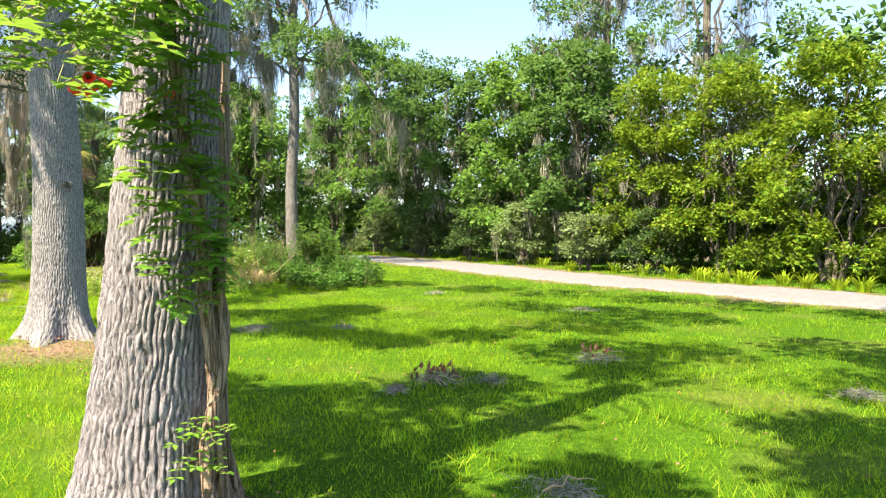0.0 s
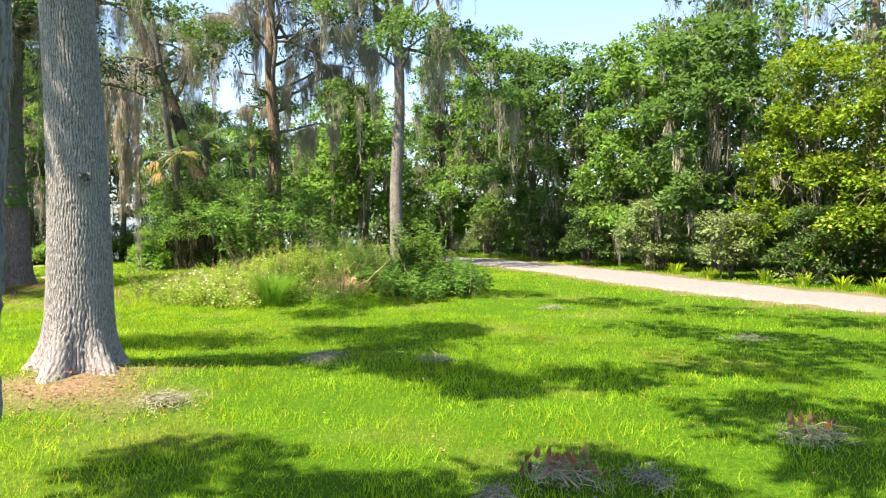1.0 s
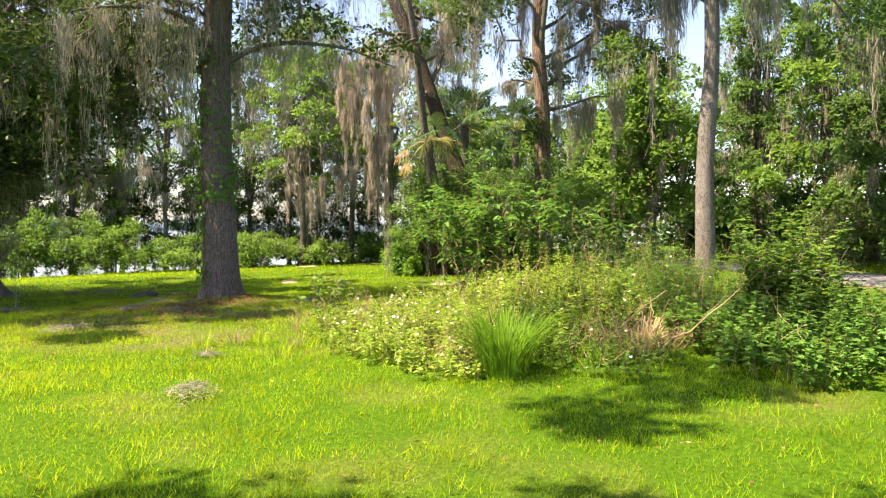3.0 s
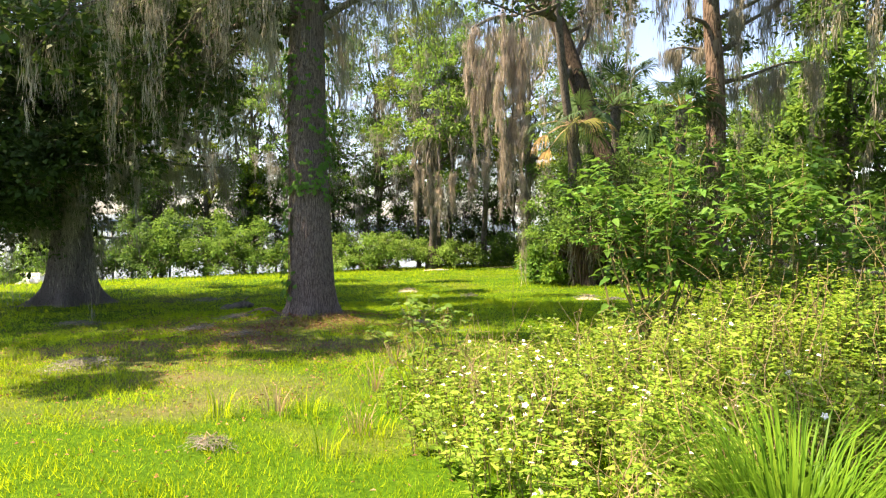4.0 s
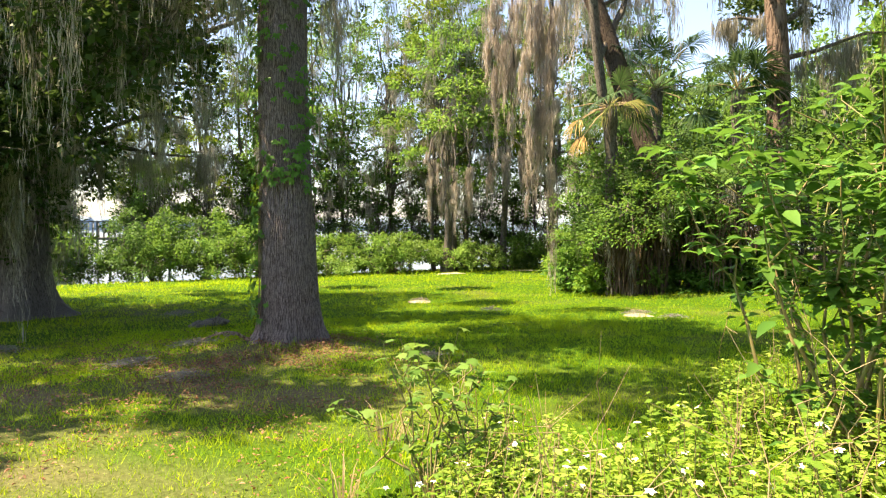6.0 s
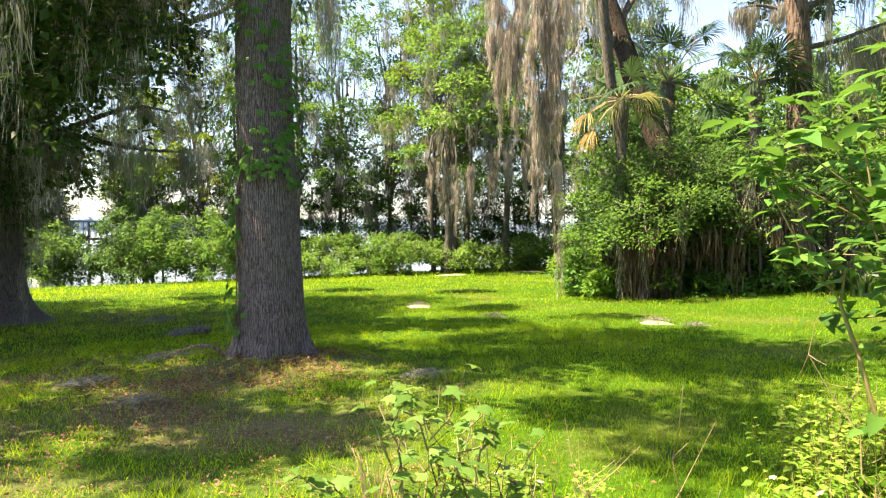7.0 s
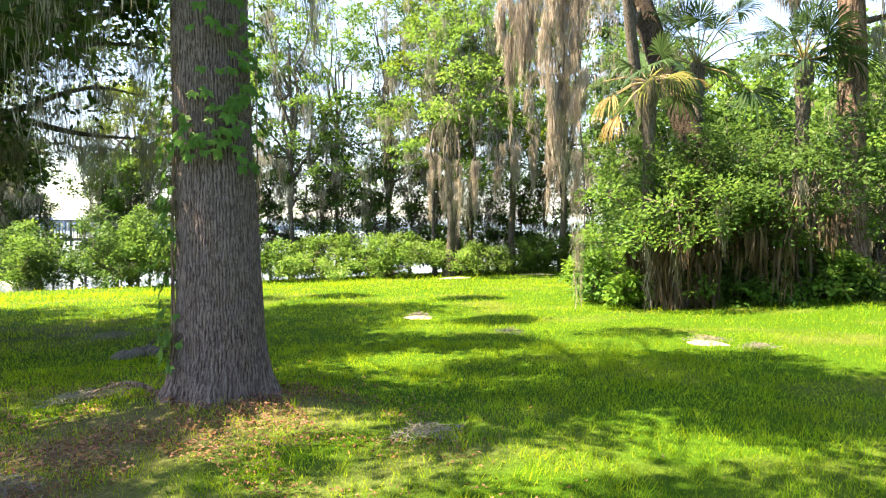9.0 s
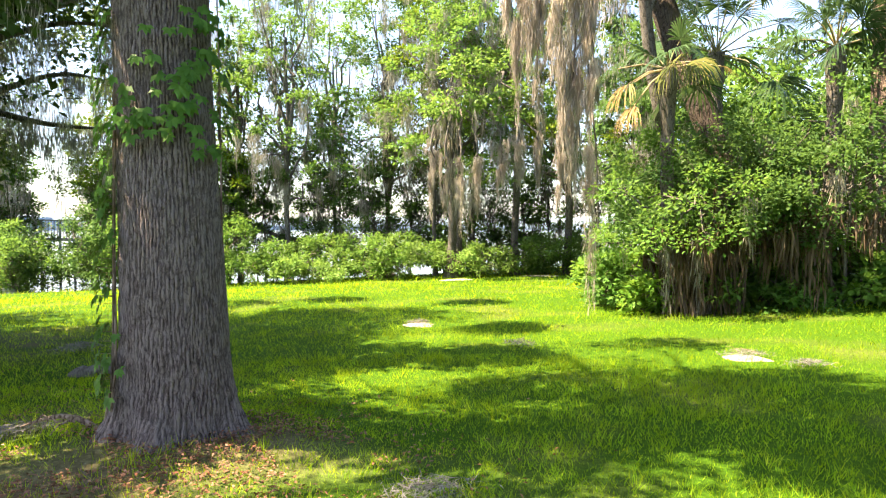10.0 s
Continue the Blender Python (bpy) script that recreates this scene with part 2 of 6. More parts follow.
def ridged_material(name, dark, mid, light, blot, blot_share=0.35, plates=38.0, upright=0.3):
    """Bark whose furrows are in the mesh: darker in the furrows, scaly plates and weathering on the ridges."""
    m, nt, p, out = nodes_of(name)
    tc = nt.nodes.new("ShaderNodeTexCoord")
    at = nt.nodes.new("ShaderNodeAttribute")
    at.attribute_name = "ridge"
    mp = node(nt, "ShaderNodeMapping")
    mp.inputs["Scale"].default_value = (1, 1, 0.35)
    nt.links.new(tc.outputs["Object"], mp.inputs["Vector"])
    fine = node(nt, "ShaderNodeTexNoise", Scale=70.0, Detail=7.0, Roughness=0.75)
    nt.links.new(mp.outputs[0], fine.inputs["Vector"])
    h = nt.nodes.new("ShaderNodeMath")
    h.operation = "MULTIPLY_ADD"
    nt.links.new(fine.outputs["Fac"], h.inputs[0])
    h.inputs[1].default_value = 0.75
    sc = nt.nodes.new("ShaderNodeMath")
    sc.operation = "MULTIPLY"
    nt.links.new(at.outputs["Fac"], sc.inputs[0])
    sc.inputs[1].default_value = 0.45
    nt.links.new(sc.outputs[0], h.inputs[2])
    warp = node(nt, "ShaderNodeTexNoise", Scale=9.0, Detail=3.0)
    nt.links.new(tc.outputs["Object"], warp.inputs["Vector"])
    ws = nt.nodes.new("ShaderNodeVectorMath")
    ws.operation = "MULTIPLY_ADD"
    nt.links.new(warp.outputs["Color"], ws.inputs[0])
    ws.inputs[1].default_value = (0.1, 0.1, 0.1)
    nt.links.new(tc.outputs["Object"], ws.inputs[2])
    mv = node(nt, "ShaderNodeMapping")
    mv.inputs["Scale"].default_value = (1, 1, upright)
    nt.links.new(ws.outputs[0], mv.inputs["Vector"])
    vor = node(nt, "ShaderNodeTexVoronoi", Scale=plates)
    vor.feature = "DISTANCE_TO_EDGE"
    nt.links.new(mv.outputs[0], vor.inputs["Vector"])
    crack = node(nt, "ShaderNodeMapRange", From_Min=0.0, From_Max=0.12, To_Min=0.0, To_Max=1.0)
    nt.links.new(vor.outputs["Distance"], crack.inputs["Value"])
    hc = nt.nodes.new("ShaderNodeMath")
    hc.operation = "MULTIPLY_ADD"
    nt.links.new(crack.outputs[0], hc.inputs[0])
    hc.inputs[1].default_value = 0.2
    nt.links.new(h.outputs[0], hc.inputs[2])
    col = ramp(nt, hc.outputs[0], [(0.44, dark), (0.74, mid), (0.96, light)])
    big = node(nt, "ShaderNodeTexNoise", Scale=3.2, Detail=6.0, Roughness=0.65)
    nt.links.new(tc.outputs["Object"], big.inputs["Vector"])
    lm = node(nt, "ShaderNodeMapRange", From_Min=0.46, From_Max=0.7, To_Min=0.0, To_Max=blot_share)
    nt.links.new(big.outputs["Fac"], lm.inputs["Value"])
    mx = nt.nodes.new("ShaderNodeMix")
    mx.data_type = "RGBA"
    nt.links.new(lm.outputs[0], mx.inputs["Factor"])
    nt.links.new(col, mx.inputs["A"])
    mx.inputs["B"].default_value = (*blot, 1)
    nt.links.new(mx.outputs["Result"], p.inputs["Base Color"])
    bp = node(nt, "ShaderNodeBump", Strength=1.0, Distance=0.02)
    nt.links.new(hc.outputs[0], bp.inputs["Height"])
    nt.links.new(bp.outputs[0], p.inputs["Normal"])
    p.inputs["Roughness"].default_value = 0.92
    p.inputs["Specular IOR Level"].default_value = 0.12
    return m


def plain_material(name, a, b, scale=20.0, rough=0.8, bump=0.2, detail=5.0, island=False):
    """Two tones mixed by noise (or piece by piece), with fine relief."""
    m, nt, p, out = nodes_of(name)
    tc = nt.nodes.new("ShaderNodeTexCoord")
    noi = node(nt, "ShaderNodeTexNoise", Scale=scale, Detail=detail, Roughness=0.6)
    nt.links.new(tc.outputs["Object"], noi.inputs["Vector"])
    fac = noi.outputs["Fac"]
    if island:
        fac = nt.nodes.new("ShaderNodeNewGeometry").outputs["Random Per Island"]
    col = ramp(nt, fac, [(0.25, a), (0.75, b)])
    nt.links.new(col, p.inputs["Base Color"])
    bp = node(nt, "ShaderNodeBump", Strength=bump, Distance=0.02)
    nt.links.new(noi.outputs["Fac"], bp.inputs["Height"])
    nt.links.new(bp.outputs[0], p.inputs["Normal"])
    p.inputs["Roughness"].default_value = rough
    return m


M_OAKLEAF = leaf_material("oak_leaf", [(.036, .08, .02), (.055, .115, .03), (.09, .16, .045)], (.18, .33, .06), 0.34, 0.5)
M_DARKLEAF = leaf_material("evergreen_leaf", [(.028, .055, .018), (.045, .085, .026), (.075, .125, .04)], (.13, .22, .04), 0.25, 0.45)
M_HEDGE = leaf_material("glossy_leaf", [(.046, .105, .008), (.075, .145, .011), (.115, .19, .015), (.18, .225, .025)], (.29, .40, .02), 0.30, 0.42)
M_WAX = leaf_material("pale_leaf", [(.11, .16, .07), (.17, .22, .10), (.08, .14, .035)], (.22, .3, .07), 0.3, 0.45)
M_BRIGHT = leaf_material("fresh_leaf", [(.052, .125, .02), (.082, .175, .03), (.13, .23, .045)], (.24, .40, .06), 0.40, 0.5)
# leaf green brightened so that its colour stands in for sun on the sprays
M_SUNLEAF = leaf_material("sunlit_spray_leaf", [(.075, .18, .02), (.115, .24, .03), (.18, .30, .05)], (.30, .48, .05), 0.42, 0.48)
M_SHOOT = leaf_material("young_shoot_leaf", [(.072, .155, .028), (.11, .205, .04), (.17, .265, .065)], (.27, .42, .07), 0.40, 0.5)
M_WEED = leaf_material("weed_leaf", [(.10, .20, .022), (.17, .285, .035), (.29, .37, .07)], (.36, .50, .05), 0.40, 0.55, 0.8)
M_BIGLEAF = leaf_material("broad_leaf", [(.05, .13, .022), (.075, .175, .03), (.115, .23, .045)], (.17, .34, .04), 0.34, 0.42, 1.0)
M_GRASS = leaf_material("grass_blade", [(.057, .17, .008), (.104, .25, .01), (.195, .335, .012), (.36, .44, .03)], (.56, .69, .012), 0.5, 0.7, 0.7)
M_MOSS = leaf_material("spanish_moss", [(.17, .165, .135), (.28, .27, .22), (.42, .40, .33)], (.34, .32, .25), 0.3, 0.9, 1.0)
M_MOSSTAN = leaf_material("tan_spanish_moss", [(.24, .21, .175), (.37, .325, .27), (.52, .46, .385)], (.42, .37, .29), 0.33, 0.9, 1.0)
M_DRY = leaf_material("dry_stem", [(.32, .25, .14), (.42, .34, .2), (.25, .17, .09)], (.4, .3, .15), 0.25, 0.8, 1.0)
M_LITTER = leaf_material("fallen_leaf", [(.12, .062, .04), (.21, .11, .068), (.30, .18, .115), (.25, .095, .05)], (.22, .10, .045), 0.12, 0.7, 0.6)
M_PALM = leaf_material("palm_frond", [(.035, .075, .03), (.05, .10, .04), (.08, .13, .06)], (.12, .2, .05), 0.25, 0.35)
M_PALMDRY = leaf_material("dry_palm_frond", [(.30, .20, .075), (.38, .28, .11), (.24, .14, .06)], (.34, .24, .08), 0.3, 0.6)
M_BARK2 = bark_material("oak_bark_grey", (.06, .055, .052), (.21, .198, .19), 24.0, 0.26, 0.8)
M_BARK3 = bark_material("oak_bark_dark", (.055, .046, .042), (.19, .168, .158), 30.0, 0.12, 0.9, (.16, .155, .15))
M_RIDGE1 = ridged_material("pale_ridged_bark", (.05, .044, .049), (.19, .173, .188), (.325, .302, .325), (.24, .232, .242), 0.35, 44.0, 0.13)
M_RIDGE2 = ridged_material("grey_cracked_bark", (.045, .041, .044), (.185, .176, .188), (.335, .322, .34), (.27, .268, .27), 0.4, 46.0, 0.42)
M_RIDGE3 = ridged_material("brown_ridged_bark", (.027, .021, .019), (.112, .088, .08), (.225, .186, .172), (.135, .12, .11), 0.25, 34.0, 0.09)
M_BARKB = bark_material("red_brown_bark", (.045, .03, .022), (.19, .14, .108), 9.0, 0.2, 0.9, (.28, .23, .18))
M_BRANCH = bark_material("branch_bark", (.03, .026, .022), (.14, .125, .105), 18.0, 0.3, 0.5, (.18, .17, .15))
M_DARKBARK = bark_material("dark_bark", (.02, .015, .012), (.085, .066, .052), 16.0, 0.25, 0.8, (.09, .08, .07))
M_VINE = bark_material("vine_bark", (.08, .05, .035), (.29, .215, .16), 26.0, 0.06, 0.9, (.2, .16, .13))
M_STEM = plain_material("green_stem", (.12, .17, .04), (.22, .13, .06), 8.0, 0.6)
M_FLOWER = plain_material("white_petal", (.75, .75, .7), (.85, .85, .8), 30.0, 0.6)
M_RED = plain_material("red_petal", (.55, .02, .01), (.75, .05, .02), 12.0, 0.45)
M_GRAVEL = plain_material("pale_gravel", (.085, .085, .09), (.17, .168, .175), 9.0, 0.95, 0.5, 12.0)


def ground_material():
    """Soil and thatch below the grass, with bare sandy and littered patches."""
    m, nt, p, out = nodes_of("lawn_soil")
    tc = nt.nodes.new("ShaderNodeTexCoord")
    a = node(nt, "ShaderNodeTexNoise", Scale=0.5, Detail=5.0)
    b = node(nt, "ShaderNodeTexNoise", Scale=26.0, Detail=6.0, Roughness=0.7)
    for n in (a, b):
        nt.links.new(tc.outputs["Object"], n.inputs["Vector"])
    turf = ramp(nt, b.outputs["Fac"], [(0.3, (.016, .042, .003)), (0.55, (.04, .095, .004)), (0.75, (.09, .15, .010))])
    straw = ramp(nt, b.outputs["Fac"], [(0.3, (.06, .065, .018)), (0.55, (.13, .125, .035)), (0.75, (.24, .21, .08))])
    pm = node(nt, "ShaderNodeMapRange", From_Min=0.52, From_Max=0.68, To_Min=0.0, To_Max=0.45)
    nt.links.new(a.outputs["Fac"], pm.inputs["Value"])
    gm = nt.nodes.new("ShaderNodeMix")
    gm.data_type = "RGBA"
    nt.links.new(pm.outputs[0], gm.inputs["Factor"])
    nt.links.new(turf, gm.inputs["A"])
    nt.links.new(straw, gm.inputs["B"])
    green = gm.outputs["Result"]
    soil = ramp(nt, b.outputs["Fac"], [(0.3, (.075, .047, .032)), (0.55, (.165, .112, .08)), (0.75, (.31, .24, .18))])
    at = nt.nodes.new("ShaderNodeAttribute")
    at.attribute_name = "bare"
    mx = nt.nodes.new("ShaderNodeMix")
    mx.data_type = "RGBA"
    nt.links.new(at.outputs["Fac"], mx.inputs["Factor"])
    nt.links.new(green, mx.inputs["A"])
    nt.links.new(soil, mx.inputs["B"])
    nt.links.new(mx.outputs["Result"], p.inputs["Base Color"])
    bp = node(nt, "ShaderNodeBump", Strength=0.6, Distance=0.03)
    nt.links.new(b.outputs["Fac"], bp.inputs["Height"])
    nt.links.new(bp.outputs[0], p.inputs["Normal"])
    p.inputs["Roughness"].default_value = 0.95
    p.inputs["Specular IOR Level"].default_value = 0.05
    return m


def water_material():
    m, nt, p, out = nodes_of("lake_water")
    tc = nt.nodes.new("ShaderNodeTexCoord")
    n = node(nt, "ShaderNodeTexNoise", Scale=0.8, Detail=4.0)
    nt.links.new(tc.outputs["Object"], n.inputs["Vector"])
    bp = node(nt, "ShaderNodeBump", Strength=0.25, Distance=0.1)
    nt.links.new(n.outputs["Fac"], bp.inputs["Height"])
    nt.links.new(bp.outputs[0], p.inputs["Normal"])
    p.inputs["Base Color"].default_value = (.10, .14, .16, 1)
    p.inputs["Roughness"].default_value = 0.12
    return m


M_GROUND, M_WATER = ground_material(), water_material()
# the haze of distance is mixed into this blue-grey colour
M_FAR = plain_material("haze_tinted_treeline", (.20, .27, .33), (.27, .34, .38), 0.02, 1.0, 0.0)

# ---- ground, road, lake ----
ROAD = np.array([(24, -9), (18, 1.5), (12.6, 10.5), (9.6, 14.6), (7.0, 18.0), (4.8, 21.2), (3.0, 24.5), (1.2, 28.0), (-1.2, 32.2),
                 (-4.2, 36.6), (-7.8, 41.2), (-11.8, 46.0), (-17, 51), (-24, 56), (-34, 60)], float)


def smooth_line(p, n):
    """Catmull-Rom through p."""
    q = np.vstack([2 * p[0] - p[1], p, 2 * p[-1] - p[-2]])
    out = []
    for i in range(1, len(q) - 2):
        s = np.linspace(0, 1, n, endpoint=False)[:, None]
        a, b, c, d = q[i - 1], q[i], q[i + 1], q[i + 2]
        out.append(0.5 * (2 * b + (c - a) * s + (2 * a - 5 * b + 4 * c - d) * s ** 2 + (3 * b - a - 3 * c + d) * s ** 3))
    return np.vstack(out + [p[-1:]])


ROADLINE = smooth_line(ROAD, 10)


def road_distance(x, y):
    """Distance to the road's centre line; positive beyond it (north-east), negative on the lawn's side."""
    best, side = np.full(np.shape(x), 1e9), np.zeros(np.shape(x))
    for a, b in zip(ROADLINE[:-1], ROADLINE[1:]):
        e = b - a
        t = np.clip(((x - a[0]) * e[0] + (y - a[1]) * e[1]) / (e @ e), 0, 1)
        dx, dy = x - a[0] - t * e[0], y - a[1] - t * e[1]
        d = np.hypot(dx, dy)
        near = d < best
        best = np.where(near, d, best)
        side = np.where(near, np.sign(e[1] * dx - e[0] * dy), side)
    return best * side


LITTER = [(-15.4, 19.4, 1.5, 0.62), (-13.6, 18.4, 1.9, 0.54), (-17.5, 19.0, 2.2, 0.45), (-4.7, 8.5, 0.9, 0.9), (-3.9, 8.1, 0.8, 0.6), (-11.6, 15.6, 2.0, 0.42),
          (-14.8, 16.7, 2.2, 0.52), (-12.5, 16.5, 1.8, 0.45), (-1.1, 3.2, 0.5, 0.8), (-24, 21, 2.6, 0.45), (-13.2, 20.6, 1.2, 0.4), (-15.0, 20.7, 0.75, 0.8)]


def bareness(x, y):
    """0 where the turf is thick, 1 where the soil lies bare."""
    b = np.zeros(np.shape(x))
    for a, c, s, h in LITTER:
        b = np.maximum(b, h * np.exp(-((x - a) ** 2 + (y - c) ** 2) / (s * s)))
    n = vnoise(x * 1.1, y * 1.1) * 0.6 + vnoise(x * 3.1 + 5, y * 3.1) * 0.4
    b = np.clip(b * 1.45 - 0.35 + (n - 0.5) * 1.6 * (b > 0.08), 0, 1)
    d = -x + 0.15 * y
    b = np.maximum(b, np.clip((np.abs(road_distance(x, y)) < 2.0) * 0.8, 0, 1))
    return np.maximum(b, np.clip((d - 47) / 3, 0, 1))


def build_ground():
    fine_x, fine_y = np.arange(-62, 30.01, 0.7), np.arange(-12, 72.01, 0.7)
    xs = np.concatenate([[-2500, -900, -300, -120, -80], fine_x, [40, 70, 140, 400, 1200, 2500]])
    ys = np.concatenate([[-2500, -900, -300, -100, -40, -22], fine_y, [85, 110, 180, 400, 1000, 2500]])
    X, Y = np.meshgrid(xs, ys, indexing="ij")
    rd = np.abs(road_distance(X, Y))
    Z = gz(X, Y) - 0.05 * (rd < 1.4)
    i, j = np.meshgrid(np.arange(len(xs) - 1), np.arange(len(ys) - 1), indexing="ij")
    n = len(ys)
    q = np.stack([i * n + j, (i + 1) * n + j, (i + 1) * n + j + 1, i * n + j + 1], -1).reshape(-1, 4)
    g = Geo()
    g.add(np.stack([X, Y, Z], -1).reshape(-1, 3), q)
    me = g.mesh("ground", M_GROUND, True)
    at = me.attributes.new("bare", "FLOAT", "POINT")
    at.data.foreach_set("value", bareness(X, Y).ravel().astype(np.float32))
    tagged(new("ground", me), "green lawn soil with bare littered patches, falling to a lake", "ground", kind="structure")


build_ground()


def build_road():
    g = Geo()
    line = smooth_line(ROAD, 24)
    tan = unit(np.gradient(line, axis=0))
    nor = np.stack([tan[:, 1], -tan[:, 0]], 1)
    offs = np.array([-1.6, -1.45, -1.0, -0.5, 0, 0.5, 1.0, 1.45, 1.6])
    hs = np.array([-0.06, 0.012, 0.03, 0.02, 0.035, 0.02, 0.03, 0.012, -0.06])
    wob = (vnoise(np.arange(len(line)) * 0.5, 3.0) - 0.5) * 0.35
    v = []
    for o, h in zip(offs, hs):
        p = line + nor * (o + wob * np.sign(o))[:, None]
        v.append(np.column_stack([p, gz(p[:, 0], p[:, 1]) + h]))
    v = np.stack(v, 1)
    n, k = v.shape[:2]
    i, j = np.meshgrid(np.arange(n - 1), np.arange(k - 1), indexing="ij")
    g.add(v.reshape(-1, 3), np.stack([i * k + j, (i + 1) * k + j, (i + 1) * k + j + 1, i * k + j + 1], -1).reshape(-1, 4))
    tagged(new("road", g.mesh("road", M_GRAVEL, True)), "pale gravel park path curving past the lawn", "path", kind="structure")


build_road()

g = Geo()
g.add([(-3000, -3000, -1.6), (-40, -3000, -1.6), (-40, 3000, -1.6), (-3000, 3000, -1.6)], [(0, 1, 2, 3)])
tagged(new("water", g.mesh("water", M_WATER)), "bright calm lake beyond the shore trees", "lake", kind="structure")


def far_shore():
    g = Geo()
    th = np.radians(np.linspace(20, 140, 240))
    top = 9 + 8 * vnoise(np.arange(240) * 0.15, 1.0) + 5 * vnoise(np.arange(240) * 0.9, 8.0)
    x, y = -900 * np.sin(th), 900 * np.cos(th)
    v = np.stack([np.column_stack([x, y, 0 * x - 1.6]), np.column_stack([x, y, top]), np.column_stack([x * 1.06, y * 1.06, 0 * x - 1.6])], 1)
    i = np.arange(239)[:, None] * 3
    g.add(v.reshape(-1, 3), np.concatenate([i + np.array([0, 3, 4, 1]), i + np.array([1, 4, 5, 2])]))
    tagged(new("backdrop", g.mesh("far_shore", M_FAR)), "far shore with a low line of trees, tinted blue for haze", "far shore", kind="structure")


far_shore()


# ---- trees ----
def trunk_mesh(name, mat, height, r0, r1, lean, seed, flare=0.25, lobes=5, sides=96, rows=120, ridge=0.022, ridges=13.0, stretch=1.1):
    """A trunk with root flare and furrowed bark, its base at the origin."""
    th = np.linspace(0, 2 * np.pi, sides, endpoint=False)
    s = np.linspace(0, 1, rows) ** 1.25
    z = -0.25 + s * (height + 0.25)
    T, Z = np.meshgrid(th, z)
    rr = r0 + (r1 - r0) * np.clip(Z / height, 0, 1) ** 0.8
    ph = seed * 1.7
    lob = 0.8 + 0.6 * np.cos(lobes * T + ph) + 0.3 * np.cos((lobes + 2) * T + 2 * ph)
    rr = rr + flare * np.exp(-np.maximum(Z, -0.1) / 0.28) * np.clip(lob, 0.15, 2) + 0.25 * flare * np.exp(-np.maximum(Z, 0) / 1.0)
    rr = rr * (1 + 0.05 * (vnoise(np.cos(T) * 1.3 + seed, np.sin(T) * 1.3, Z * 0.7) - 0.5) * 2)
    n1 = vnoise(np.cos(T) * r0 * ridges * 1.6 + 3 * seed, np.sin(T) * r0 * ridges * 1.6, Z * stretch * 5.0)
    n2 = vnoise(np.cos(T) * r0 * ridges * 3.1, np.sin(T) * r0 * ridges * 3.1 + seed, Z * stretch * 9.0)
    rr = rr + ridge * (1 - 2.6 * np.abs(n1 - 0.5) - 0.7 * np.abs(n2 - 0.5) * 2)
    rr[-1] *= 0.04
    X = lean[0] * Z / height + np.cos(T) * rr + 0.05 * np.sin(Z * 0.9 + seed)
    Y = lean[1] * Z / height + np.sin(T) * rr + 0.05 * np.cos(Z * 0.8 + seed)
    i, j = np.meshgrid(np.arange(rows - 1), np.arange(sides), indexing="ij")
    q = np.stack([i * sides + j, i * sides + (j + 1) % sides, (i + 1) * sides + (j + 1) % sides, (i + 1) * sides + j], -1).reshape(-1, 4)
    g = Geo()
    g.add(np.stack([X, Y, Z], -1).reshape(-1, 3), q)
    return g.mesh(name, mat, True)


